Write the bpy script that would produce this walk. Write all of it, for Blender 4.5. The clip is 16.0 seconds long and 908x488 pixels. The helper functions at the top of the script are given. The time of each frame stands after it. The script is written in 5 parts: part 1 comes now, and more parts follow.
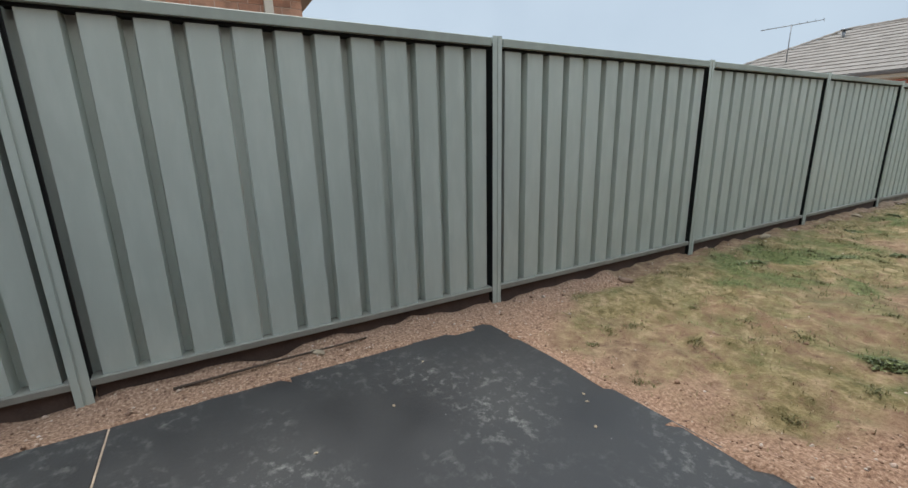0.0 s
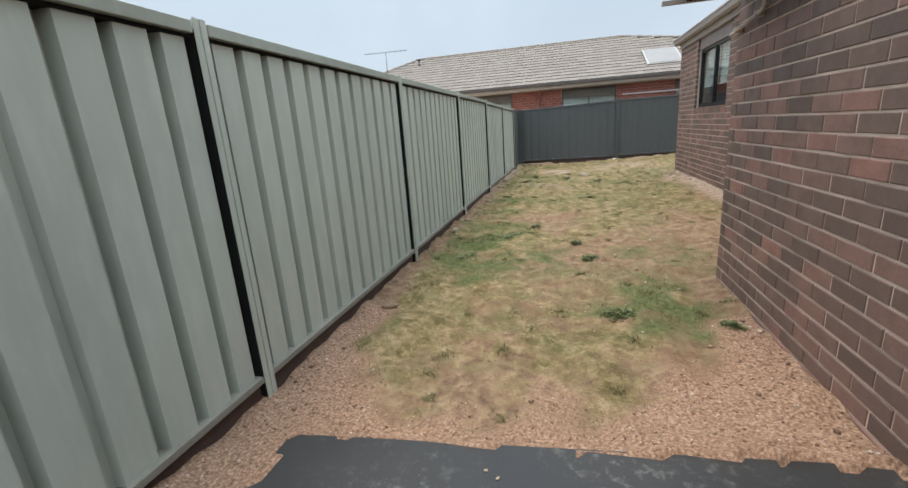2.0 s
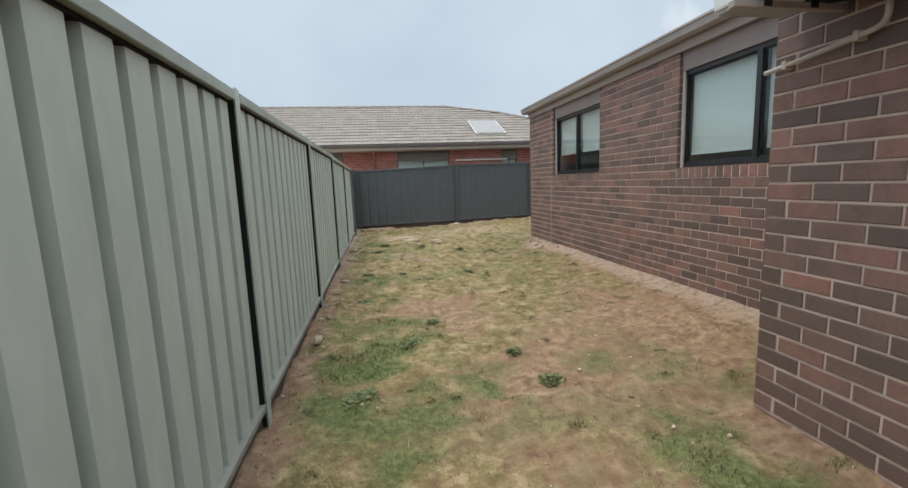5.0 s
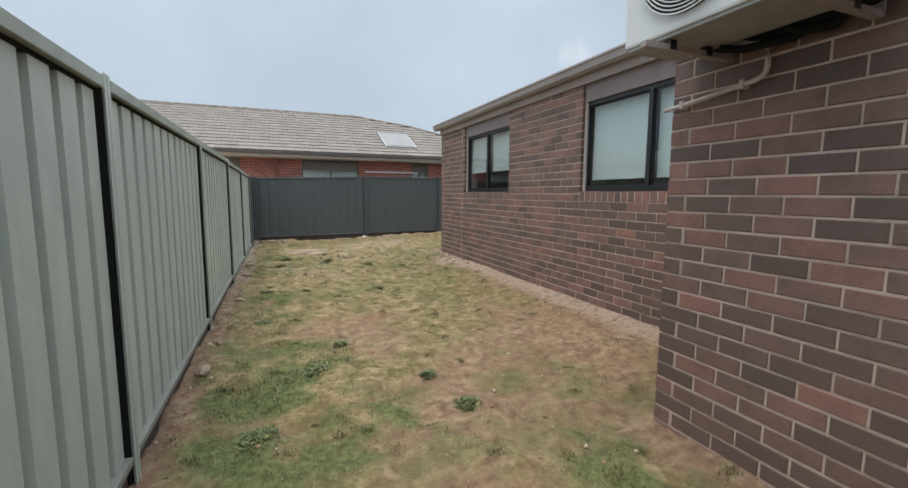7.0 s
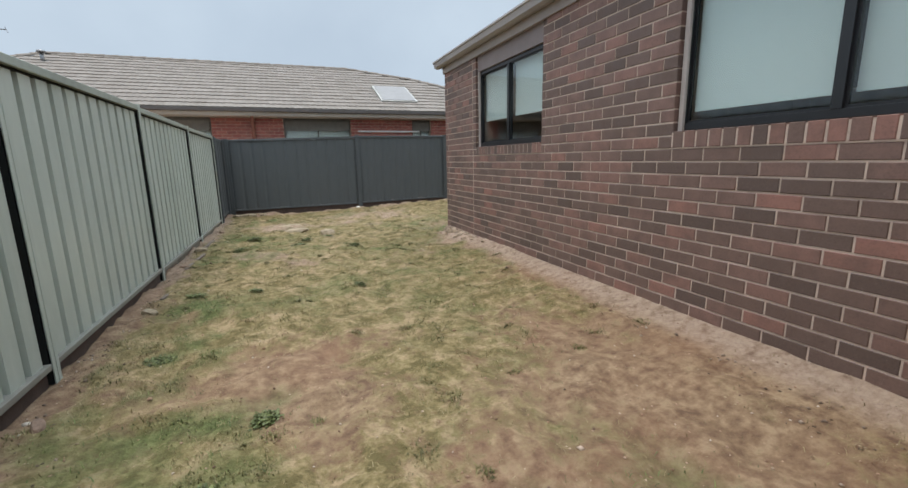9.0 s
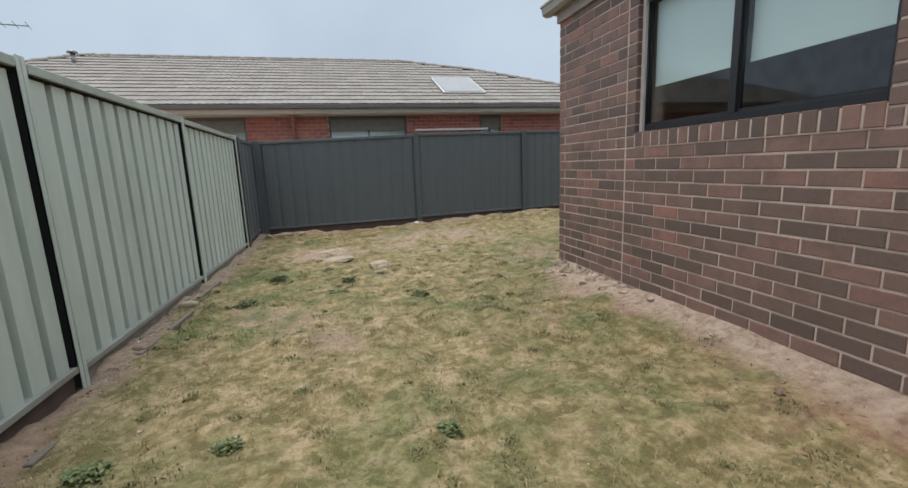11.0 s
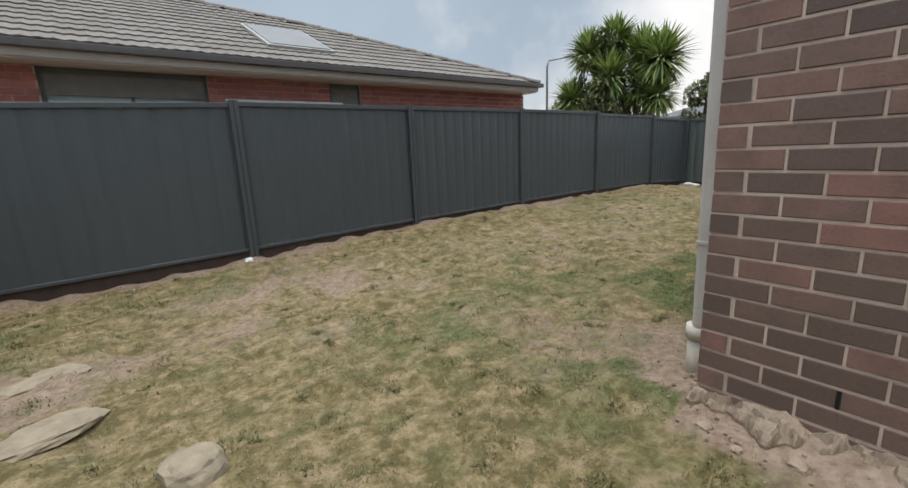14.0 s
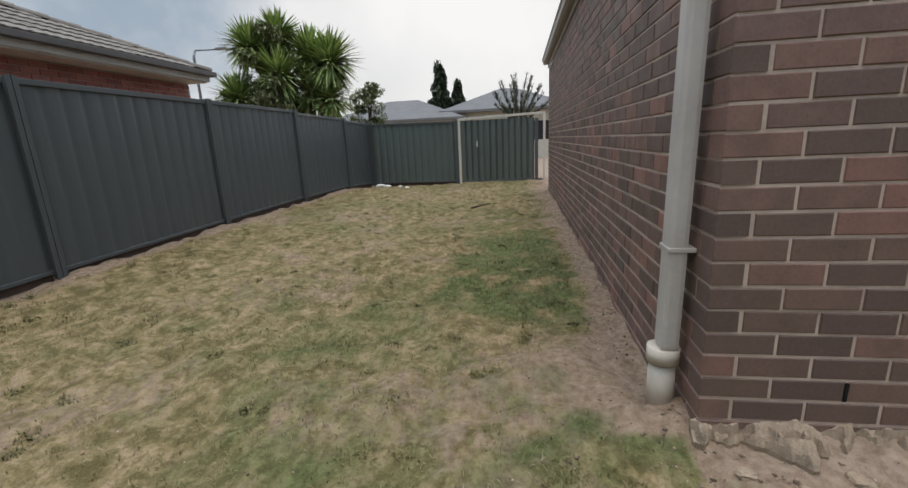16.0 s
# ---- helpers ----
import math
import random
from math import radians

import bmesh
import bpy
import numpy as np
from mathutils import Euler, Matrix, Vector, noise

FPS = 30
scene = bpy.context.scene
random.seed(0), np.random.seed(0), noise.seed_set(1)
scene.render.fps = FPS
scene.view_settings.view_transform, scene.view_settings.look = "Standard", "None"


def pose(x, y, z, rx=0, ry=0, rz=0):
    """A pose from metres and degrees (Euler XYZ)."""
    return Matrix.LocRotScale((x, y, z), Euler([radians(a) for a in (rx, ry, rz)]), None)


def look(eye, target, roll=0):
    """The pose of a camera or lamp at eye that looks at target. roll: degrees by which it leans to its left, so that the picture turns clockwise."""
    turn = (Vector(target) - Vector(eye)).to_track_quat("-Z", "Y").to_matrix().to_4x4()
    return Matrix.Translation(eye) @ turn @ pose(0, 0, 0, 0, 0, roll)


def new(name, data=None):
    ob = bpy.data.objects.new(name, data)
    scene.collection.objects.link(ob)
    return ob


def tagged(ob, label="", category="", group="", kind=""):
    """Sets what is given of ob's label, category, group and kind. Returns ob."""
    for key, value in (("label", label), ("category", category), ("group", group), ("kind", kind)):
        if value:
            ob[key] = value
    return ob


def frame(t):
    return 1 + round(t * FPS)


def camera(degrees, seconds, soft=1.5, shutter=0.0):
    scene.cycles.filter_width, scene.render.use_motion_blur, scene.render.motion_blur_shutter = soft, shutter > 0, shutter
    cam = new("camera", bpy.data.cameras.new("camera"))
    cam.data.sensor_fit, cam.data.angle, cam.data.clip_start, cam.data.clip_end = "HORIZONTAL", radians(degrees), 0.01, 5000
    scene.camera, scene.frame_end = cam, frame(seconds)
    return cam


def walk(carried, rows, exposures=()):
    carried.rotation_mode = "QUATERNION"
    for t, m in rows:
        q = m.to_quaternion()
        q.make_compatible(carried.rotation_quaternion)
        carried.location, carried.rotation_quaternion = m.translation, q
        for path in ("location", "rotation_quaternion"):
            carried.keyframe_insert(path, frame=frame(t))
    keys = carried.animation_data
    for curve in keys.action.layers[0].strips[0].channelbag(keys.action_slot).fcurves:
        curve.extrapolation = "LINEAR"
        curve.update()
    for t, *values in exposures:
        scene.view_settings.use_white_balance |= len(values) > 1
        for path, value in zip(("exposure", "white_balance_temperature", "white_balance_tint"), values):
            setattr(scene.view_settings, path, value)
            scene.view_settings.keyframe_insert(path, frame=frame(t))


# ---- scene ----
cam = camera(92.9, 16.0)
PATH = [
    (0, (-0.007, 0.025, 1.173), (-1.69, 0.988, 0.681), -1.3),
    (0.5, (-0.171, 0.092, 1.219), (-1.793, 1.151, 0.717), -1.3),
    (1, (-0.342, 0.04, 1.307), (-1.83, 1.241, 0.721), -0.0),
    (1.5, (-0.594, 0.045, 1.228), (-1.487, 1.722, 0.601), 2.6),
    (2, (-0.946, 0.079, 1.247), (-1.448, 1.947, 0.737), -4.1),
    (2.5, (-1.214, 0.24, 1.22), (-1.311, 2.19, 0.782), -0.4),
    (3, (-1.428, 0.568, 1.23), (-1.309, 2.527, 0.843), -0.6),
    (3.5, (-1.609, 0.921, 1.243), (-1.351, 2.875, 0.906), -2.6),
    (4, (-1.685, 1.298, 1.246), (-1.381, 3.25, 0.936), -2.6),
    (6.5, (-1.841, 1.861, 1.292), (-1.32, 3.777, 1.056), 0.0),
    (7, (-1.8, 1.873, 1.286), (-1.055, 3.715, 1.058), 0.4),
    (7.5, (-1.663, 1.978, 1.261), (-0.827, 3.781, 1.037), 0.0),
    (8, (-1.527, 2.45, 1.209), (-0.679, 4.24, 0.932), -2.0),
    (8.5, (-1.325, 2.946, 1.196), (-0.34, 4.639, 0.788), 0.3),
    (9, (-1.135, 3.592, 1.176), (-0.435, 5.426, 0.79), -1.1),
    (9.5, (-0.902, 4.204, 1.161), (-0.213, 6.044, 0.784), -0.6),
    (10, (-0.932, 4.863, 1.095), (-0.304, 6.732, 0.761), -0.9),
    (12.5, (-0.791, 7.915, 1.207), (-0.403, 9.834, 0.797), -3.9),
    (13, (-0.724, 8.521, 1.205), (-0.274, 10.425, 0.789), -1.9),
    (13.5, (-0.7, 9.062, 1.195), (0.105, 10.845, 0.78), -1.5),
    (14, (-0.611, 9.559, 1.175), (0.596, 11.095, 0.748), -2.5),
    (14.5, (-0.559, 10.028, 1.162), (0.957, 11.249, 0.705), -4.9),
    (15, (-0.407, 10.412, 1.148), (1.363, 11.201, 0.654), -4.6),
    (15.5, (-0.271, 10.735, 1.151), (1.607, 11.218, 0.661), -3.0),
    (16, (-0.201, 10.932, 1.145), (1.721, 11.229, 0.68), -2.6),
]
EXPOSURES = ((0, 0.22, 6650, 11), (1.5, 0.42, 6850, 12), (3.5, 0.36, 6950, 12), (7.0, 0.18, 6800, 12), (8.5, 0.30, 6750, 12), (9.5, 0.10, 6700, 12), (12.5, 0.2, 6700, 12), (14.0, -0.13, 6700, 12), (15.0, -0.3, 6650, 12), (16.0, -0.36, 6650, 12))
walk(cam, [(t, look(eye, target, roll)) for t, eye, target, roll in PATH], EXPOSURES)

# ---- world, sun and exposure ----
world = bpy.data.worlds.new("sky")
scene.world = world
world.use_nodes = True
wt = world.node_tree
wn = wt.nodes
SUN_ELEVATION, SUN_ROTATION = radians(79), radians(262)
sky = wn.new("ShaderNodeTexSky")
sky.sky_type, sky.sun_disc, sky.sun_elevation, sky.sun_rotation = "NISHITA", False, SUN_ELEVATION, SUN_ROTATION
sky.dust_density = 2.0
skyb = wn.new("ShaderNodeVectorMath")
skyb.operation = "SCALE"
skyb.inputs["Scale"].default_value = 0.085
wt.links.new(sky.outputs[0], skyb.inputs[0])
cn = wn.new("ShaderNodeTexNoise")
cn.inputs["Scale"].default_value, cn.inputs["Detail"].default_value, cn.inputs["Roughness"].default_value = 2.1, 7, 0.52
cr = wn.new("ShaderNodeValToRGB")
cr.color_ramp.elements[0].position, cr.color_ramp.elements[1].position = 0.38, 0.62
cr.color_ramp.elements[0].color, cr.color_ramp.elements[1].color = (0.80, 0.80, 0.80, 1), (1, 1, 1, 1)
wt.links.new(cn.outputs["Fac"], cr.inputs["Fac"])
cn2 = wn.new("ShaderNodeTexNoise")
cn2.inputs["Scale"].default_value, cn2.inputs["Detail"].default_value = 2.3, 8
turned = wn.new("ShaderNodeMapping")
turned.inputs["Location"].default_value = (0.3, 0.2, 0.6)
wt.links.new(wn.new("ShaderNodeTexCoord").outputs["Generated"], turned.inputs["Vector"])
wt.links.new(turned.outputs[0], cn2.inputs["Vector"])
cc = wn.new("ShaderNodeValToRGB")
cc.color_ramp.elements[0].position, cc.color_ramp.elements[1].position = 0.56, 0.77
cc.color_ramp.elements[0].color, cc.color_ramp.elements[1].color = (0.49, 0.605, 0.72, 1), (1.18, 1.2, 1.2, 1)
way = wn.new("ShaderNodeSeparateXYZ")
wt.links.new(wn.new("ShaderNodeTexCoord").outputs["Generated"], way.inputs[0])
bank = wn.new("ShaderNodeMapRange")
bank.interpolation_type = "SMOOTHSTEP"
bank.inputs["From Min"].default_value, bank.inputs["From Max"].default_value = 0.62, 0.98
bank.inputs["To Min"].default_value, bank.inputs["To Max"].default_value = -0.04, 0.45
wt.links.new(way.outputs["X"], bank.inputs["Value"])
heap = wn.new("ShaderNodeMath")
heap.operation = "ADD"
wt.links.new(cn2.outputs["Fac"], heap.inputs[0])
wt.links.new(bank.outputs[0], heap.inputs[1])
wt.links.new(heap.outputs[0], cc.inputs["Fac"])
cm = wn.new("ShaderNodeMix")
cm.data_type = "RGBA"
wt.links.new(cr.outputs["Color"], cm.inputs["Factor"])
wt.links.new(skyb.outputs[0], cm.inputs["A"])
wt.links.new(cc.outputs["Color"], cm.inputs["B"])
wt.links.new(cm.outputs["Result"], wn["Background"].inputs["Color"])
# an overcast sky is about three times as bright overhead as at the horizon
up = wn.new("ShaderNodeSeparateXYZ")
wt.links.new(wn.new("ShaderNodeTexCoord").outputs["Generated"], up.inputs[0])
rise = wn.new("ShaderNodeMapRange")
rise.interpolation_type = "SMOOTHSTEP"
rise.inputs["From Min"].default_value, rise.inputs["From Max"].default_value = 0.35, 1.0
rise.inputs["To Min"].default_value, rise.inputs["To Max"].default_value = 1.0, 4.0
wt.links.new(up.outputs["Z"], rise.inputs["Value"])
wt.links.new(rise.outputs[0], wn["Background"].inputs["Strength"])

sun = new("sun", bpy.data.lights.new("sun", "SUN"))
sun.data.energy, sun.data.angle, sun.data.color = 1.5, radians(28), (1.0, 0.88, 0.72)
sun.matrix_world = look((math.sin(SUN_ROTATION) * math.cos(SUN_ELEVATION), math.cos(SUN_ROTATION) * math.cos(SUN_ELEVATION), math.sin(SUN_ELEVATION)), (0, 0, 0))


# ---- materials ----
class Nodes:
    def __init__(self, name, rough=0.6, metal=0.0, spec=0.5):
        self.m = bpy.data.materials.new(name)
        self.m.use_nodes = True
        self.t = self.m.node_tree
        self.b = self.t.nodes["Principled BSDF"]
        self.b.inputs["Roughness"].default_value = rough
        self.b.inputs["Metallic"].default_value = metal
        self.b.inputs["Specular IOR Level"].default_value = spec
        self.co = self.t.nodes.new("ShaderNodeTexCoord").outputs["Object"]

    def n(self, kind, **props):
        node = self.t.nodes.new(kind)
        for k, v in props.items():
            node.inputs[k.replace("_", " ")].default_value = v
        return node

    def link(self, a, b):
        self.t.links.new(a, b)

    def noise(self, scale, detail=4, rough=0.55, vec=None, stretch=None):
        node = self.n("ShaderNodeTexNoise", Scale=scale, Detail=detail, Roughness=rough)
        vec = vec or self.co
        if stretch:
            mp = self.n("ShaderNodeMapping")
            mp.inputs["Scale"].default_value = stretch
            self.link(vec, mp.inputs["Vector"])
            vec = mp.outputs[0]
        self.link(vec, node.inputs["Vector"])
        return node.outputs["Fac"]

    def ramp(self, fac, *stops):
        node = self.t.nodes.new("ShaderNodeValToRGB")
        els = node.color_ramp.elements
        while len(els) < len(stops):
            els.new(0.5)
        for e, (p, c) in zip(els, stops):
            e.position = p
            e.color = (*c, 1) if isinstance(c, tuple) else (c, c, c, 1)
        self.link(fac, node.inputs["Fac"])
        return node.outputs["Color"]

    def mix(self, fac, a, b, blend="MIX"):
        node = self.t.nodes.new("ShaderNodeMix")
        node.data_type, node.blend_type = "RGBA", blend
        for sock, v in (("Factor", fac), ("A", a), ("B", b)):
            if isinstance(v, (int, float)):
                node.inputs[sock].default_value = v
            elif isinstance(v, tuple):
                node.inputs[sock].default_value = (*v, 1)
            else:
                self.link(v, node.inputs[sock])
        return node.outputs["Result"]

    def out(self, color, bump=None, strength=0.3, distance=0.004, rough=None):
        if isinstance(color, tuple):
            self.b.inputs["Base Color"].default_value = (*color, 1)
        else:
            self.link(color, self.b.inputs["Base Color"])
        if bump is not None:
            bn = self.n("ShaderNodeBump", Strength=strength, Distance=distance)
            self.link(bump, bn.inputs["Height"])
            self.link(bn.outputs[0], self.b.inputs["Normal"])
        if rough is not None:
            self.link(rough, self.b.inputs["Roughness"])
        return self.m


def steel_paint(name, base, dirt, rough=0.42):
    k = Nodes(name, rough)
    big = k.noise(1.3, 5, stretch=(1, 1, 0.35))
    fine = k.noise(14, 4, stretch=(1, 1, 0.25))
    c = k.mix(k.ramp(big, (0.35, 0.0), (0.75, 0.75)), base, dirt)
    c = k.mix(k.ramp(fine, (0.45, 0.0), (0.8, 0.35)), c, tuple(min(1, v * 1.25) for v in base))
    return k.out(c, k.noise(60, 2), 0.05, 0.001, k.ramp(big, (0.3, rough - 0.08), (0.7, rough + 0.16)))


def brick_paint(name, stops, island=False):
    k = Nodes(name, 0.62, spec=0.45)
    if island:
        rnd = k.t.nodes.new("ShaderNodeNewGeometry").outputs["Random Per Island"]
    else:
        rnd = k.t.nodes.new("ShaderNodeObjectInfo").outputs["Random"]
    shift = k.n("ShaderNodeVectorMath")
    shift.operation = "ADD"
    comb = k.n("ShaderNodeCombineXYZ")
    mul = k.n("ShaderNodeMath")
    mul.operation = "MULTIPLY"
    mul.inputs[1].default_value = 37.0
    k.link(rnd, mul.inputs[0])
    for a in "XYZ":
        k.link(mul.outputs[0], comb.inputs[a])
    k.link(k.co, shift.inputs[0])
    k.link(comb.outputs[0], shift.inputs[1])
    v = shift.outputs[0]
    c = k.ramp(rnd, *stops)
    cloud = k.noise(7, 4, vec=v)
    c = k.mix(k.ramp(cloud, (0.38, 0.0), (0.7, 0.6)), c, (0.135, 0.086, 0.068))
    spot = k.noise(90, 3, 0.7, vec=v)
    c = k.mix(k.ramp(spot, (0.3, 0.25), (0.5, 0.0)), c, (0.04, 0.03, 0.03))
    c = k.mix(k.ramp(spot, (0.62, 0.0), (0.75, 0.3)), c, (0.32, 0.24, 0.21))
    return k.out(c, k.noise(120, 5, 0.7, vec=v), 0.45, 0.003, k.ramp(cloud, (0.3, 0.5), (0.7, 0.75)))


HOUSE_STOPS = ((0.0, (0.118, 0.078, 0.064)), (0.25, (0.160, 0.102, 0.083)), (0.5, (0.198, 0.120, 0.096)), (0.65, (0.236, 0.135, 0.109)), (0.9, (0.275, 0.145, 0.115)), (1.0, (0.34, 0.160, 0.124)))
M_BRICK = brick_paint("brown_brick", HOUSE_STOPS)
M_BRICK_ISLAND = brick_paint("brown_brick_joined", HOUSE_STOPS, True)
RED_STOPS = ((0.0, (0.34, 0.10, 0.075)), (0.5, (0.42, 0.13, 0.095)), (1.0, (0.50, 0.18, 0.13)))
M_RED = brick_paint("red_brick", RED_STOPS, True)
M_ORANGE = brick_paint("orange_brick", ((0.0, (0.42, 0.19, 0.11)), (0.5, (0.50, 0.25, 0.16)), (1.0, (0.55, 0.33, 0.22))), True)


def simple(name, color, rough=0.6, metal=0.0, var=0.25, scale=6, bump=0.15, spec=0.5):
    k = Nodes(name, rough, metal, spec)
    n = k.noise(scale, 5)
    f = k.noise(scale * 12, 3)
    dark = tuple(c * (1 - var) for c in color)
    c = k.mix(k.ramp(n, (0.35, 0.0), (0.7, 1.0)), color, dark)
    c = k.mix(k.ramp(f, (0.45, 0.0), (0.8, var)), c, tuple(min(1, v * 1.3 + 0.01) for v in color))
    return k.out(c, f, bump, 0.002)


M_MORTAR = simple("mortar", (0.62, 0.475, 0.385), 0.9, var=0.3, scale=5, bump=0.5)
# near-black for shade painted into gaps, and for pipe lagging
M_SHADE_LAGGING = simple("shade_and_lagging_black", (0.018, 0.019, 0.018), 0.9, var=0.1, spec=0.1)
M_GREEN = steel_paint("grey_green_steel", (0.44, 0.472, 0.412), (0.31, 0.335, 0.285))
M_GREEN_TRIM = steel_paint("grey_green_trim", (0.315, 0.34, 0.285), (0.20, 0.205, 0.175))
M_GREEN_DIRTY = steel_paint("soiled_green_trim", (0.24, 0.235, 0.195), (0.15, 0.125, 0.10), 0.7)
M_DARK = steel_paint("slate_steel", (0.078, 0.085, 0.087), (0.060, 0.067, 0.067), 0.42)
M_DARK_GREEN = steel_paint("dark_green_steel", (0.095, 0.115, 0.105), (0.07, 0.088, 0.078), 0.42)
M_CREAM = simple("cream_paint", (0.62, 0.58, 0.50), 0.5, var=0.12)
M_BEIGE = simple("beige_paint", (0.36, 0.30, 0.265), 0.5, var=0.15, scale=3)
M_GUTTER = simple("gutter_paint", (0.40, 0.36, 0.345), 0.4, var=0.15, scale=3)
M_BOARD = simple("lintel_board", (0.27, 0.215, 0.205), 0.6, var=0.15, scale=4)
M_BLACK = simple("black_aluminium", (0.018, 0.018, 0.02), 0.35, var=0.2)
M_FRAME_LIGHT = simple("weathered_jamb", (0.48, 0.41, 0.37), 0.5, var=0.2)
M_BLIND = simple("white_blind", (0.74, 0.80, 0.78), 0.8, var=0.05, scale=2, bump=0.05)
# near-black that puts the dark of unlit insides into the colour
M_UNLIT = simple("unlit_inside", (0.05, 0.045, 0.042), 0.9)
M_WHITE = simple("white_powdercoat", (0.72, 0.72, 0.69), 0.4, var=0.08, scale=3, bump=0.03)
M_UNDER = simple("galvanised", (0.42, 0.41, 0.38), 0.5, 0.3, var=0.25)
M_PIPE = simple("pipe_lagging", (0.55, 0.46, 0.40), 0.6, var=0.2)
M_PVC = simple("white_pvc", (0.62, 0.55, 0.46), 0.5, var=0.2, scale=9)
M_DOWNPIPE = simple("downpipe_paint", (0.60, 0.54, 0.49), 0.45, var=0.18, scale=3)
M_CONCRETE = simple("old_concrete", (0.42, 0.325, 0.24), 0.95, var=0.5, scale=13, bump=0.9, spec=0.1)
M_STONE = simple("pale_stone", (0.35, 0.285, 0.20), 0.95, var=0.3, scale=14, bump=0.8, spec=0.1)
M_METAL = simple("aerial_metal", (0.25, 0.26, 0.27), 0.4, 0.6)
M_BARK = simple("bark", (0.13, 0.10, 0.075), 0.9, var=0.4, scale=12, bump=0.9)
M_TIMBER = simple("weathered_timber", (0.20, 0.155, 0.12), 0.9, var=0.4, scale=9)
M_SOIL = simple("soil_clod", (0.26, 0.17, 0.12), 0.95, var=0.4, scale=20, bump=0.9)
# dark brown of the soil gap under the fences, its shade included
M_SOIL_SHADE = simple("soil_shade_brown", (0.075, 0.048, 0.036), 0.9, var=0.4, scale=7)
M_PLINTH_PALE = simple("weathered_plinth", (0.21, 0.185, 0.145), 0.9, var=0.4, scale=7)
M_DEBRIS = simple("dark_wood_scrap", (0.07, 0.045, 0.03), 0.9, var=0.4)
M_WHITEBIT = simple("white_chip", (0.78, 0.77, 0.72), 0.7, var=0.1)


def glass():
    k = Nodes("window_glass", 0.03)
    t = k.t
    tr, gl, mx = (t.nodes.new(n) for n in ("ShaderNodeBsdfTransparent", "ShaderNodeBsdfGlossy", "ShaderNodeMixShader"))
    lw = k.t.nodes.new("ShaderNodeLayerWeight")
    lw.inputs["Blend"].default_value = 0.5
    fr = k.n("ShaderNodeMapRange")
    pw = k.n("ShaderNodeMath")
    pw.operation = "POWER"
    pw.inputs[1].default_value = 3.5
    k.link(lw.outputs["Facing"], pw.inputs[0])
    k.link(pw.outputs[0], fr.inputs["Value"])
    fr.inputs["To Min"].default_value, fr.inputs["To Max"].default_value = 0.05, 0.9
    gl.inputs["Roughness"].default_value = 0.02
    tr.inputs["Color"].default_value = (0.90, 0.93, 0.92, 1)
    k.link(fr.outputs[0], mx.inputs[0])
    k.link(tr.outputs[0], mx.inputs[1])
    k.link(gl.outputs[0], mx.inputs[2])
    k.link(mx.outputs[0], t.nodes["Material Output"].inputs["Surface"])
    return k.m


M_GLASS = glass()


def tile_paint(name, stops):
    k = Nodes(name, 0.8)
    rnd = k.t.nodes.new("ShaderNodeNewGeometry").outputs["Random Per Island"]
    ob = k.t.nodes.new("ShaderNodeObjectInfo").outputs["Random"]
    add = k.n("ShaderNodeMath")
    add.operation = "ADD"
    k.link(rnd, add.inputs[0])
    k.link(ob, add.inputs[1])
    fr = k.n("ShaderNodeMath")
    fr.operation = "FRACT"
    k.link(add.outputs[0], fr.inputs[0])
    c = k.ramp(fr.outputs[0], *stops)
    c = k.mix(k.ramp(k.noise(5, 5), (0.35, 0.0), (0.75, 0.6)), c, (0.14, 0.12, 0.10))
    return k.out(c, k.noise(60, 4), 0.5, 0.003)


M_TILE = tile_paint("roof_tile", ((0.0, (0.190, 0.162, 0.136)), (0.5, (0.215, 0.186, 0.157)), (1.0, (0.24, 0.21, 0.18))))


def slab_paint():
    k = Nodes("dark_slab", 0.45, spec=0.35)
    big = k.noise(1.6, 6, 0.6)
    c = k.ramp(big, (0.3, (0.022, 0.022, 0.023)), (0.55, (0.033, 0.033, 0.033)), (0.75, (0.048, 0.047, 0.045)))
    stain = k.noise(17, 8, 0.72)
    spread = k.noise(1.7, 3)
    mask = k.mix(1.0, k.ramp(stain, (0.52, 0.0), (0.66, 0.9)), k.ramp(spread, (0.46, 0.0), (0.66, 1.0)), "MULTIPLY")
    c = k.mix(mask, c, (0.175, 0.175, 0.158))
    speck = k.noise(46, 3, 0.5)
    c = k.mix(k.ramp(speck, (0.74, 0.0), (0.80, 0.6)), c, (0.30, 0.29, 0.27))
    return k.out(c, k.noise(70, 5, 0.7), 0.35, 0.003, k.ramp(big, (0.3, 0.36), (0.7, 0.62)))


M_SLAB = slab_paint()


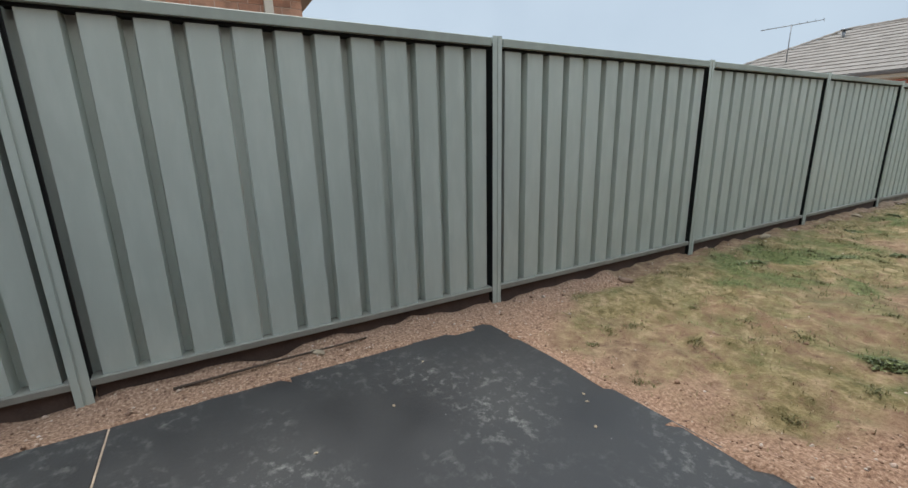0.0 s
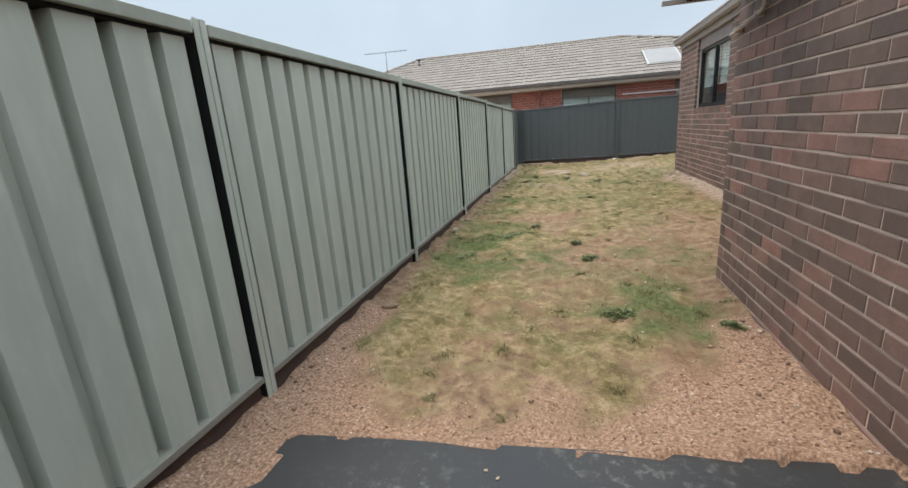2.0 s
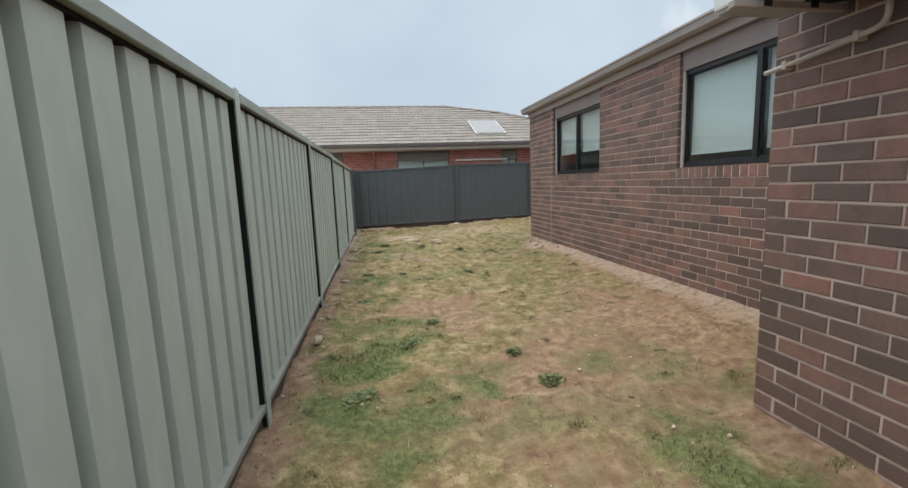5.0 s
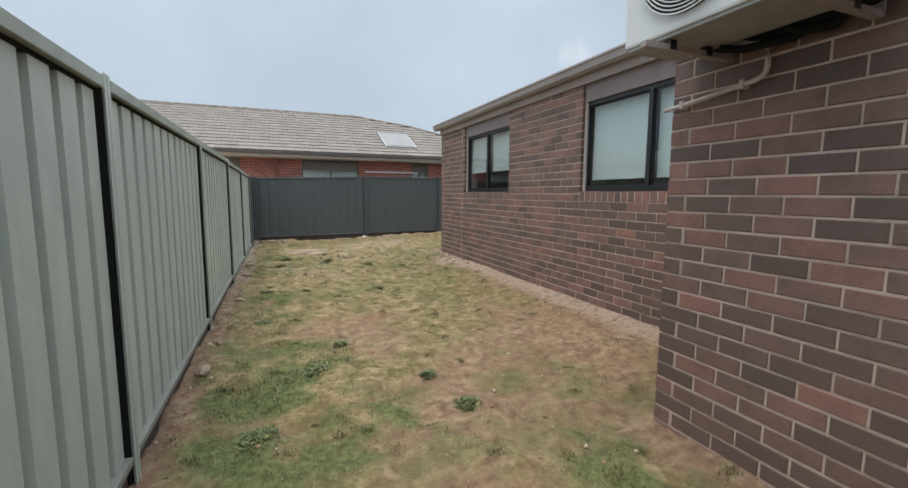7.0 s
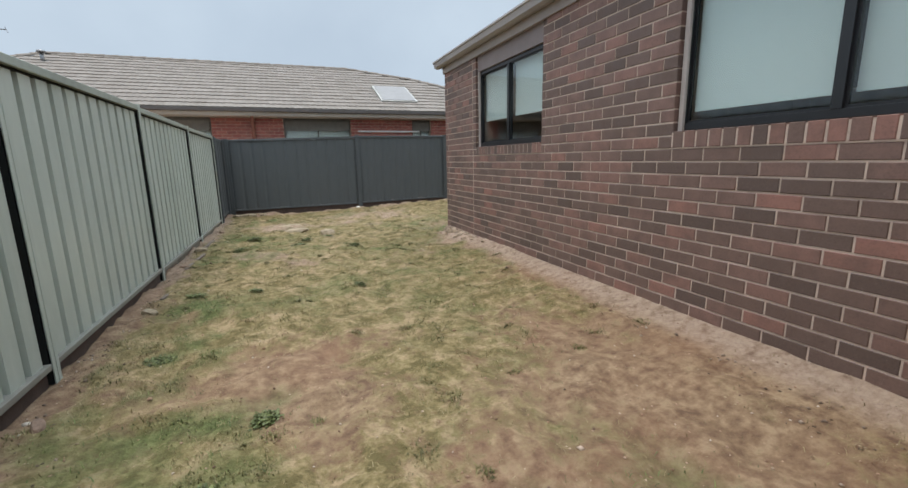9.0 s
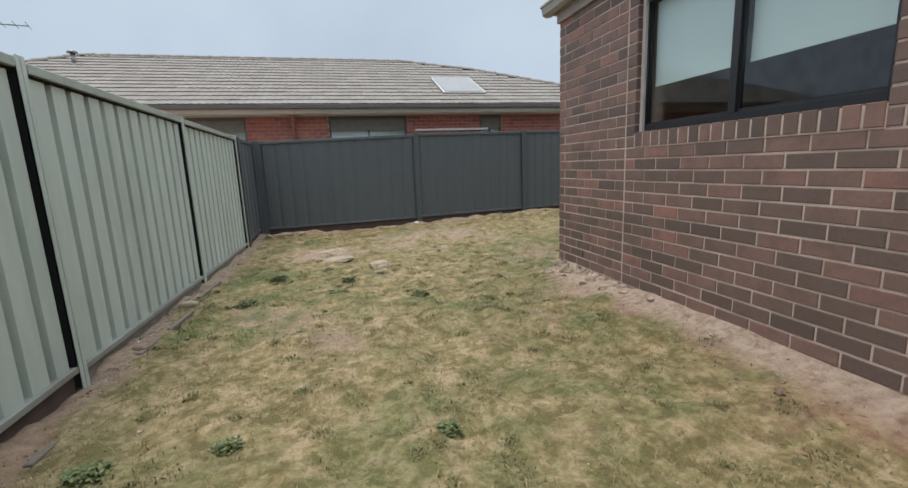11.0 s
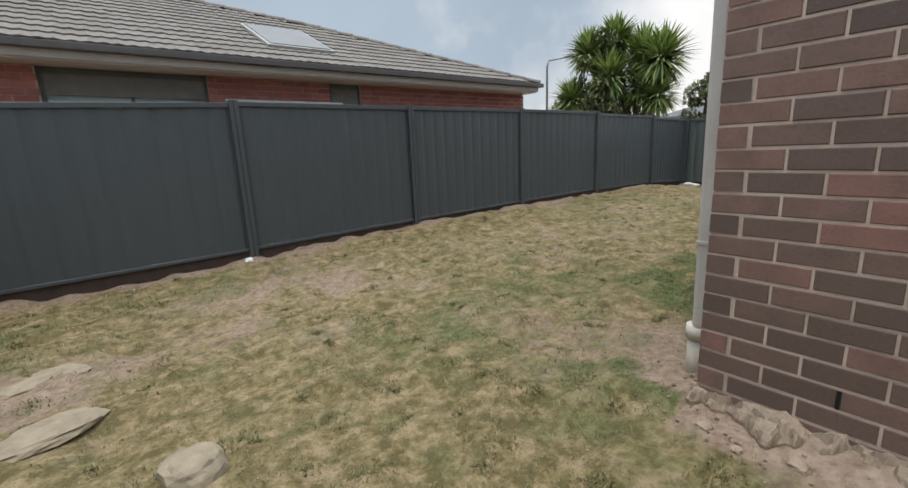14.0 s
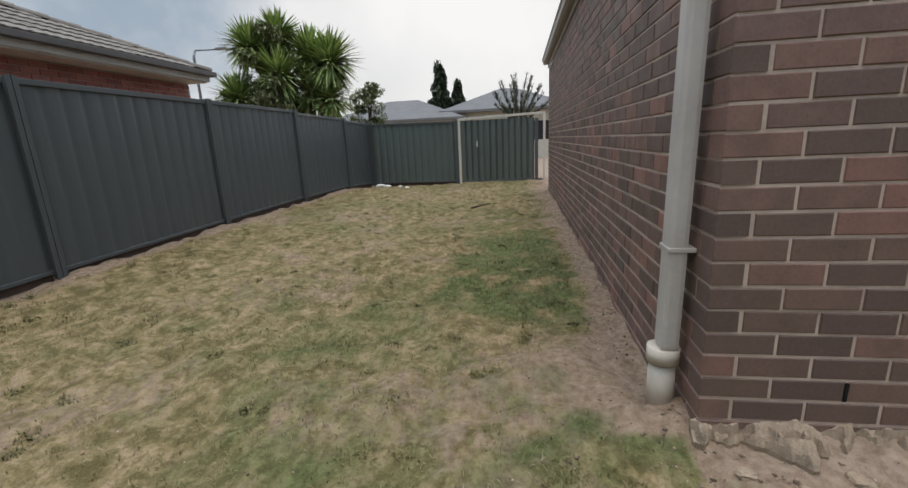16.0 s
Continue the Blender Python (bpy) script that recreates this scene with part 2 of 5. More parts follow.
def ground_paint():
    k = Nodes("yard_ground", 0.95, spec=0.2)
    at = k.t.nodes.new("ShaderNodeAttribute")
    at.attribute_name = "cover"
    sep = k.t.nodes.new("ShaderNodeSeparateColor")
    k.link(at.outputs["Color"], sep.inputs[0])
    n1, n2, n3, n4 = k.noise(3.0, 6, 0.6), k.noise(13, 6, 0.65), k.noise(70, 4, 0.6), k.noise(0.8, 4)
    n5, n6 = k.noise(8, 7, 0.66), k.noise(24, 5, 0.62)
    soil = k.ramp(n2, (0.33, (0.115, 0.070, 0.045)), (0.5, (0.222, 0.148, 0.090)), (0.66, (0.345, 0.252, 0.160)))
    soil = k.mix(k.ramp(n4, (0.35, 0.0), (0.7, 0.6)), soil, (0.215, 0.115, 0.070))
    place = k.t.nodes.new("ShaderNodeSeparateXYZ")
    k.link(k.co, place.inputs[0])
    back = k.n("ShaderNodeMapRange")
    back.inputs["From Min"].default_value, back.inputs["From Max"].default_value = 7.5, 10.0
    back.inputs["To Max"].default_value = 0.65
    k.link(place.outputs["Y"], back.inputs["Value"])
    ash = k.ramp(n6, (0.3, (0.16, 0.112, 0.080)), (0.5, (0.31, 0.23, 0.17)), (0.72, (0.44, 0.345, 0.265)))
    soil = k.mix(back.outputs[0], soil, ash)
    strip = []
    for axis_name, lo, hi, a, b in (("X", 1.02, 1.22, 0.0, 0.62), ("Y", 3.3, 3.9, 0.0, 1.0), ("Y", 10.0, 10.35, 1.0, 0.0)):
        ends = k.n("ShaderNodeMapRange")
        ends.interpolation_type = "SMOOTHSTEP"
        ends.inputs["From Min"].default_value, ends.inputs["From Max"].default_value = lo, hi
        ends.inputs["To Min"].default_value, ends.inputs["To Max"].default_value = a, b
        k.link(place.outputs[axis_name], ends.inputs["Value"])
        strip.append(ends.outputs[0])
    dust = k.mix(1.0, k.mix(1.0, strip[0], strip[1], "MULTIPLY"), strip[2], "MULTIPLY")
    dust = k.mix(1.0, dust, k.ramp(n2, (0.32, 0.25), (0.5, 1.0)), "MULTIPLY")
    straw = k.ramp(n6, (0.30, (0.122, 0.094, 0.040)), (0.5, (0.205, 0.158, 0.075)), (0.70, (0.305, 0.238, 0.126)))
    straw = k.mix(k.ramp(n5, (0.41, 0.9), (0.48, 0.0)), straw, (0.110, 0.088, 0.036))
    straw = k.mix(k.ramp(n5, (0.53, 0.0), (0.62, 0.75)), straw, (0.37, 0.27, 0.165))
    straw = k.mix(k.ramp(n3, (0.35, 0.35), (0.50, 0.0)), straw, (0.10, 0.078, 0.034))
    green = k.ramp(n6, (0.3, (0.036, 0.046, 0.016)), (0.5, (0.082, 0.102, 0.036)), (0.7, (0.155, 0.170, 0.068)))
    thr = k.n("ShaderNodeMath")
    thr.operation = "ADD"
    k.link(sep.outputs["Green"], thr.inputs[0])
    k.link(k.ramp(n2, (0.25, 0.0), (0.75, 0.75)), thr.inputs[1])
    c = k.mix(k.ramp(thr.outputs[0], (0.55, 0.0), (0.95, 1.0)), soil, straw)
    thg = k.n("ShaderNodeMath")
    thg.operation = "ADD"
    k.link(sep.outputs["Red"], thg.inputs[0])
    k.link(k.ramp(n1, (0.25, 0.0), (0.75, 0.6)), thg.inputs[1])
    c = k.mix(k.ramp(thg.outputs[0], (0.45, 0.0), (1.05, 0.9)), c, green)
    c = k.mix(dust, c, k.ramp(n6, (0.3, (0.27, 0.20, 0.155)), (0.65, (0.44, 0.345, 0.275))))
    gravel = k.ramp(n3, (0.3, (0.125, 0.073, 0.046)), (0.5, (0.285, 0.172, 0.114)), (0.72, (0.48, 0.335, 0.235)))
    c = k.mix(sep.outputs["Blue"], c, gravel)
    h = k.mix(0.5, n3, n2)
    return k.out(c, h, 0.9, 0.02)


M_GROUND = ground_paint()


def blade_paint(name, stops, rough=0.6, clump=0.0):
    """clump: how strongly neighbouring blades share their colour."""
    k = Nodes(name, rough, spec=0.3)
    rnd = k.t.nodes.new("ShaderNodeNewGeometry").outputs["Random Per Island"]
    if clump:
        patch = k.mix(0.5, k.noise(11, 3, 0.6), k.noise(3.2, 3, 0.6))
        rnd = k.mix(clump, rnd, k.ramp(patch, (0.40, 0.0), (0.60, 1.0)))
    return k.out(k.ramp(rnd, *stops))


M_DRY = blade_paint("dry_grass", ((0.0, (0.105, 0.085, 0.036)), (0.35, (0.185, 0.143, 0.066)), (0.7, (0.285, 0.222, 0.117)), (1.0, (0.39, 0.315, 0.185))), 0.6, 0.42)
M_LUSH = blade_paint("green_grass", ((0.0, (0.036, 0.054, 0.018)), (0.45, (0.090, 0.124, 0.040)), (0.8, (0.17, 0.205, 0.066)), (1.0, (0.33, 0.30, 0.13))), 0.6, 0.45)
M_OLIVE = blade_paint("olive_grass", ((0.0, (0.05, 0.052, 0.018)), (0.5, (0.12, 0.112, 0.040)), (0.8, (0.225, 0.19, 0.080)), (1.0, (0.33, 0.265, 0.13))), 0.6, 0.4)
M_PEBBLE = blade_paint("pebble", ((0.0, (0.15, 0.09, 0.062)), (0.5, (0.32, 0.195, 0.13)), (0.85, (0.46, 0.325, 0.235)), (1.0, (0.55, 0.47, 0.40))), 0.85)
M_CRUMB = blade_paint("soil_crumb", ((0.0, (0.10, 0.07, 0.05)), (0.5, (0.24, 0.175, 0.13)), (0.9, (0.38, 0.30, 0.235)), (1.0, (0.60, 0.54, 0.45))), 0.9)
M_LITTER = blade_paint("leaf_litter", ((0.0, (0.06, 0.042, 0.028)), (0.6, (0.17, 0.115, 0.07)), (1.0, (0.36, 0.27, 0.17))), 0.8)
M_YUCCA = blade_paint("yucca_leaf", ((0.0, (0.11, 0.16, 0.05)), (0.5, (0.27, 0.36, 0.12)), (1.0, (0.52, 0.60, 0.26))))
M_LEAF = blade_paint("grey_green_leaf", ((0.0, (0.10, 0.125, 0.055)), (0.6, (0.20, 0.23, 0.11)), (1.0, (0.34, 0.35, 0.19))))
M_CYPRESS = blade_paint("cypress_leaf", ((0.0, (0.022, 0.035, 0.02)), (1.0, (0.06, 0.08, 0.04))))

# ---- mesh helpers ----


def link_mesh(name, me, parent=None, label="", kind="", group=""):
    ob = new(name, me)
    if parent is not None:
        ob.parent = parent
    return tagged(ob, label, "", group, kind)


def mesh_of(name, verts, faces, material):
    me = bpy.data.meshes.new(name)
    me.from_pydata([tuple(map(float, v)) for v in verts], [], faces)
    me.materials.append(material)
    me.validate()
    return me


def part(name, bm, material, parent=None, label="", kind=""):
    me = bpy.data.meshes.new(name)
    bmesh.ops.recalc_face_normals(bm, faces=bm.faces)
    bm.to_mesh(me)
    bm.free()
    me.materials.append(material)
    return link_mesh(name, me, parent, label, kind)


def thing(name, x, y, z, label, category, group="", kind=""):
    ob = new(name)
    ob.empty_display_size = 0.1
    ob.location = (x, y, z)
    ob["base"] = 1
    return tagged(ob, label, category, group, kind)


def child(ob, parent):
    """Parents ob, whose mesh is in world metres, without moving it."""
    ob.parent = parent
    ob.location = -Vector(parent.location)
    return ob


def add_box(bm, lo, hi, bevel=0.0):
    r = bmesh.ops.create_cube(bm, size=1)
    vs = r["verts"]
    for v in vs:
        v.co = [lo[i] + (v.co[i] + 0.5) * (hi[i] - lo[i]) for i in range(3)]
    if bevel:
        es = list({e for v in vs for e in v.link_edges})
        bmesh.ops.bevel(bm, geom=es, offset=bevel, segments=2, affect="EDGES", profile=0.6)


def boxes(name, items, material, parent=None, label="", bevel=0.0, kind=""):
    bm = bmesh.new()
    for lo, hi in items:
        add_box(bm, lo, hi, bevel)
    ob = part(name, bm, material, None, label, kind)
    return child(ob, parent) if parent is not None else ob


def tube(name, pts, radius, material, parent=None, label="", sides=10, taper=1.0):
    """A round tube through the points, closed at both ends."""
    pts = [Vector(p) for p in pts]
    vs, fs = [], []
    for i, p in enumerate(pts):
        d = (pts[min(i + 1, len(pts) - 1)] - pts[max(i - 1, 0)]).normalized()
        a = d.cross(Vector((0, 0, 1)))
        if a.length < 0.05:
            a = d.cross(Vector((0, 1, 0)))
        a.normalize()
        b = d.cross(a)
        r = radius * (1 + (taper - 1) * i / max(1, len(pts) - 1))
        vs += [p + r * (math.cos(u) * a + math.sin(u) * b) for u in [2 * math.pi * k / sides for k in range(sides)]]
    for i in range(len(pts) - 1):
        for k in range(sides):
            fs.append((i * sides + k, i * sides + (k + 1) % sides, (i + 1) * sides + (k + 1) % sides, (i + 1) * sides + k))
    fs.append(tuple(range(sides))[::-1])
    fs.append(tuple((len(pts) - 1) * sides + k for k in range(sides)))
    me = mesh_of(name, vs, fs, material)
    for p in me.polygons:
        p.use_smooth = len(p.vertices) == 4
    ob = link_mesh(name, me, None, label)
    return child(ob, parent) if parent is not None else ob


def smooth01(v):
    v = np.clip(v, 0, 1)
    return v * v * (3 - 2 * v)


def vnoise(x, y, cell, seed):
    """Smooth noise of -1 to 1 over the plan."""
    r = np.random.RandomState(seed).uniform(-1, 1, (128, 128))
    u, v = np.asarray(x, float) / cell, np.asarray(y, float) / cell
    i, j = np.floor(u).astype(int), np.floor(v).astype(int)
    fu, fv = smooth01(u - i), smooth01(v - j)
    g = lambda a, b: r[a % 128, b % 128]  # noqa: E731
    return (g(i, j) * (1 - fu) + g(i + 1, j) * fu) * (1 - fv) + (g(i, j + 1) * (1 - fu) + g(i + 1, j + 1) * fu) * fv


# ---- plan ----
FENCE_X, FENCE_Y, GATE_X = -2.47, 15.12, 11.96
NEAR_X, NEAR_Y = 0.185, 3.652
SIDE_X, REAR_Y, REAR_END = 1.315, 10.285, 9.45
SLAB_X, SLAB_Y = -2.13, 1.47
COURSE, PITCH = 0.0857, 0.24


def ground_height(x, y):
    x, y = np.asarray(x, float), np.asarray(y, float)
    z = -0.05 + 0.0 * x
    z = z + 0.15 * np.exp(-np.maximum(0, SIDE_X - x) / 0.45) * smooth01((y - 3.2) / 1.0) * (1 - 0.45 * smooth01((y - 8.8) / 0.9)) * (1 - smooth01((y - 10.2) / 1.2)) * (x < SIDE_X + 0.2)
    z = z + 0.075 * smooth01((x - 1.2) / 0.4) * (1 - smooth01((y - 9.9) / 1.6))
    z = z - 0.10 * np.exp(-((x + 0.4) ** 2 + (y - 12.9) ** 2) / 3.2)
    z = z + 0.15 * smooth01((x + 1.5) / 6) * smooth01((y - 12.2) / 2.7) * (1 - smooth01((x - 9.5) / 2.2))
    z = z + 0.05 * np.exp(-np.maximum(0, NEAR_X - x) / 0.3) * (y < 3.7) * (x < NEAR_X + 0.2)
    z = z + 0.02 * np.exp(-np.maximum(0, x - FENCE_X) / 0.25) * (x > FENCE_X - 0.02)
    z = z + 0.07 * smooth01((FENCE_X - 0.03 - x) / 0.07) + 0.07 * smooth01((y - FENCE_Y - 0.03) / 0.07)
    return z


def ground_fine(x, y):
    calm = 1 - 0.7 * smooth01((x - 0.85) / 0.3) * (x < SIDE_X + 0.1) * (y > 3.5) * (y < 9.0)
    rough = calm - 0.75 * (x < SLAB_X + 2.6) * (x > SLAB_X - 0.02) * (y < SLAB_Y + 0.1)
    z = ground_height(x, y) + rough * (0.018 * vnoise(x, y, 0.45, 3) + 0.030 * vnoise(x, y, 0.21, 4) + 0.018 * vnoise(x, y, 0.10, 5))
    off = np.maximum(np.maximum(SLAB_X - x, y - SLAB_Y - 0.085 * (x - SLAB_X)), 0)
    z = np.where((x < NEAR_X) & (y < 2.2) & (x > FENCE_X), z + 0.055 * np.exp(-off / 0.07), z)
    ragged = 0.030 + 0.045 * vnoise(x, y, 0.09, 6)
    on_slab = (x > SLAB_X + ragged) & (y < SLAB_Y - ragged + 0.085 * (x - SLAB_X)) & (x < NEAR_X)
    return np.where(on_slab, -0.09, z)


# centre, radius and strength of the greener patches
GREEN = (
    (-1.95, 7.6, 0.4, 0.8), (-1.75, 6.9, 0.3, 0.5),
    (-1.95, 4.45, 0.55, 1.0), (-1.6, 5.6, 0.4, 0.7), (-2.0, 6.5, 0.45, 0.85), (-0.2, 3.45, 0.35, 0.75), (-0.6, 2.95, 0.3, 0.9),
    (-0.15, 2.9, 0.3, 0.8), (-1.65, 3.7, 0.4, 0.5), (-2.0, 5.1, 0.4, 0.6), (-1.85, 11.6, 0.5, 1.2), (-1.5, 10.25, 0.35, 0.9), (-1.9, 9.6, 0.35, 0.9), (-1.2, 9.55, 0.22, 0.9), (0.05, 9.55, 0.14, 1.1), (-0.55, 9.75, 0.15, 0.7), (-1.5, 13.9, 0.4, 0.7),
    (3.35, 10.95, 0.5, 3.4), (4.6, 10.95, 0.5, 1.5), (1.3, 10.75, 0.3, 1.0), (2.7, 10.75, 0.3, 0.9), (-2.0, 13.6, 0.5, 0.5), (-0.45, 8.0, 0.5, 0.3),
    (6.9, 11.1, 0.8, 0.6), (-1.9, 8.6, 0.4, 0.45), (0.3, 12.2, 1.6, 0.18), (-0.2, 10.9, 1.8, 0.22), (-1.8, 2.9, 0.5, 0.35), (2.6, 12.4, 1.2, 0.25), (-1.2, 4.3, 0.5, 0.45),
)
# centre, radius and strength of the bare reddish patches
BARE = (
    (-1.32, 6.2, 0.45, 0.8), (0.9, 4.8, 0.5, 0.9), (1.3, 9.8, 0.5, 0.9), (-1.6, 9.9, 0.3, 0.5), (-0.9, 4.6, 0.3, 0.4),
    (-1.3, 1.9, 0.3, 0.4), (-0.3, 2.2, 0.35, 0.8), (-0.1, 2.7, 0.2, 0.6), (-0.3, 4.3, 0.55, 0.7), (0.3, 5.0, 0.6, 0.6), (-1.1, 5.6, 0.4, 0.35), (-1.2, 12.9, 0.35, 0.7), (0.2, 13.8, 0.8, 0.4), (0.4, 3.9, 0.4, 0.5), (1.2, 13.6, 0.5, 0.4), (-0.9, 12.9, 0.4, 0.4), (0.6, 5.6, 0.5, 0.4), (1.8, 10.7, 0.3, 0.5),
)


def cover(x, y):
    """Green, straw and gravel, each 0 to 1, over the plan."""
    w = 0.12 * vnoise(x, y, 0.35, 11) + 0.06 * vnoise(x, y, 0.12, 12)
    green = 0.12 + 0.24 * vnoise(x, y, 1.1, 13) + 0.12 * vnoise(x, y, 0.25, 18)
    for cx, cy, r, s in GREEN:
        d2 = ((x - cx) ** 2 + (y - cy) ** 2) / (r * r)
        green = green + 0.7 * s * np.exp(-d2) * (0.6 + 0.8 * vnoise(x, y, 0.14, 14) + 0.5 * vnoise(x, y, 0.3, 16))
    straw = 0.74 + 0.24 * vnoise(x, y, 1.3, 19) + 0.28 * vnoise(x, y, 0.5, 15) + 0.18 * vnoise(x, y, 0.15, 17)
    straw = straw - 0.10 * (1 - smooth01((y - 4.0) / 4.0))
    for cx, cy, r, s in BARE:
        straw = straw - 0.75 * s * np.exp(-((x - cx) ** 2 + (y - cy) ** 2) / (r * r))
    edge = np.minimum(np.where(x < 0.5, x - FENCE_X + 0.09 * smooth01((y - 2.5) / 1.5), 9), np.minimum(np.where(x > -2.6, FENCE_Y - y, 9), np.where((y > 3.6) & (y < 10.3), SIDE_X - x, 9)))
    edge = np.minimum(edge, np.where(y < 3.7, NEAR_X - x, 9))
    edge = np.minimum(edge, np.where(x > SIDE_X, np.abs(y - REAR_Y), 9))
    strip = smooth01((edge + w - 0.10) / 0.28)
    gravel = (1 - smooth01((y + 2 * w - 1.60 - 0.55 * smooth01((x + 1.2) / 1.4)) / 0.5))
    gravel = np.maximum(gravel, (1 - smooth01((edge + w - 0.22) / 0.2)) * (y < 3.0))
    gravel = np.clip(gravel, 0, 1)
    straw = np.clip(straw * strip * (1 - gravel), 0, 1)
    green = np.clip(green * strip * (1 - 0.9 * gravel), 0, 1)
    return green, straw, gravel


# ---- ground ----
def build_ground():
    fx = np.arange(-2.62, 12.3, 0.045)
    fy = np.arange(-1.0, 15.4, 0.045)
    xs = np.concatenate([[-900, -300, -100, -40, -15, -8, -5, -3.5], fx, [13, 15, 18, 25, 40, 100, 300, 900]])
    ys = np.concatenate([[-900, -300, -100, -40, -15, -8, -5, -3, -2], fy, [16, 18, 22, 30, 50, 120, 300, 900]])
    X, Y = np.meshgrid(xs, ys)
    inner = (X > -2.7) & (X < 12.4) & (Y > -1.1) & (Y < 15.5)
    Z = np.where(inner, ground_fine(X, Y), -0.09)
    nx, ny = len(xs), len(ys)
    me = bpy.data.meshes.new("ground")
    verts = np.stack([X, Y, Z], -1).reshape(-1, 3)
    i = (np.arange(ny - 1)[:, None] * nx + np.arange(nx - 1)).ravel()
    quads = np.stack([i, i + 1, i + nx + 1, i + nx], 1)
    me.vertices.add(len(verts))
    me.vertices.foreach_set("co", verts.ravel())
    me.loops.add(quads.size)
    me.loops.foreach_set("vertex_index", quads.ravel())
    me.polygons.add(len(quads))
    me.polygons.foreach_set("loop_start", np.arange(0, quads.size, 4))
    me.polygons.foreach_set("use_smooth", np.ones(len(quads), bool))
    me.update(calc_edges=True)
    g, s, b = cover(X, Y)
    at = me.color_attributes.new("cover", "FLOAT_COLOR", "POINT")
    at.data.foreach_set("color", np.stack([g, s, b, np.ones_like(g)], -1).reshape(-1).astype(np.float32))
    me.materials.append(M_GROUND)
    link_mesh("ground", me, None, "patchy dry lawn with bare reddish soil and gravel", "structure")


build_ground()

# ---- driveway slab ----
slab = thing("concrete_slab", -1.0, -1.0, -0.09, "dark grey sealed concrete slab with pale stains beside the gravel", "paving", "", "structure")
JOINT_Y = -0.47
for n, (y0, y1) in enumerate(((-6.0, JOINT_Y - 0.004), (JOINT_Y + 0.004, SLAB_Y))):
    bm = bmesh.new()
    add_box(bm, (SLAB_X, y0, -0.1), (NEAR_X - 0.012, y1, 0.0), 0.006)
    for v in bm.verts:
        if v.co.y > 1.2:
            v.co.y += 0.085 * (v.co.x - SLAB_X)
    child(part("slab_bay", bm, M_SLAB), slab)
boxes("joint_filler", [((SLAB_X + 0.01, JOINT_Y - 0.0035, -0.09), (NEAR_X - 0.02, JOINT_Y + 0.0035, -0.003))], M_CONCRETE, slab)


# ---- fences ----
def sheet_mesh(name, width, z0, z1, s0, ribs, material, axis, deep=0.046, last=False, back=0.0, first=False):
    """A ribbed steel sheet of that width. axis: how (s, n) turns into x and y."""
    p = width / ribs
    line = []
    for k in range(ribs):
        a = s0 + p * k
        d = deep if k or first else deep * 0.62
        if deep > 0.03:
            line += [(a, -d), (a + 0.038, -d), (a + 0.048, 0.0), (a + p - 0.012, 0.0)]
        else:
            line += [(a, -d), (a + 0.012, -d), (a + 0.058, -0.15 * d), (a + p * 0.5, 0.0), (a + p - 0.042, -0.15 * d)]
    if last:
        line[-1] = (s0 + width - 0.052, 0.0)
        line += [(s0 + width - 0.048, -deep)]
    line.append((s0 + width, -deep * (1.0 if last else 0.7)))
    if last and deep > 0.03:
        line = line[:-3] + [(s0 + width - 0.034, 0.0), (s0 + width - 0.024, -0.05), (s0 + width, -0.05)]
    line = [(u, v - back) for u, v in line]
    T = 0.0016
    n = len(line)
    vs = [(*axis(s, d), z) for z in (z0, z1) for s, d in line] + [(*axis(s, d - T), z) for z in (z0, z1) for s, d in line]
    fs = []
    for i in range(n - 1):
        fs.append((i, i + 1, n + i + 1, n + i))
        fs.append((2 * n + i + 1, 2 * n + i, 3 * n + i, 3 * n + i + 1))
    return mesh_of(name, vs, fs, material)


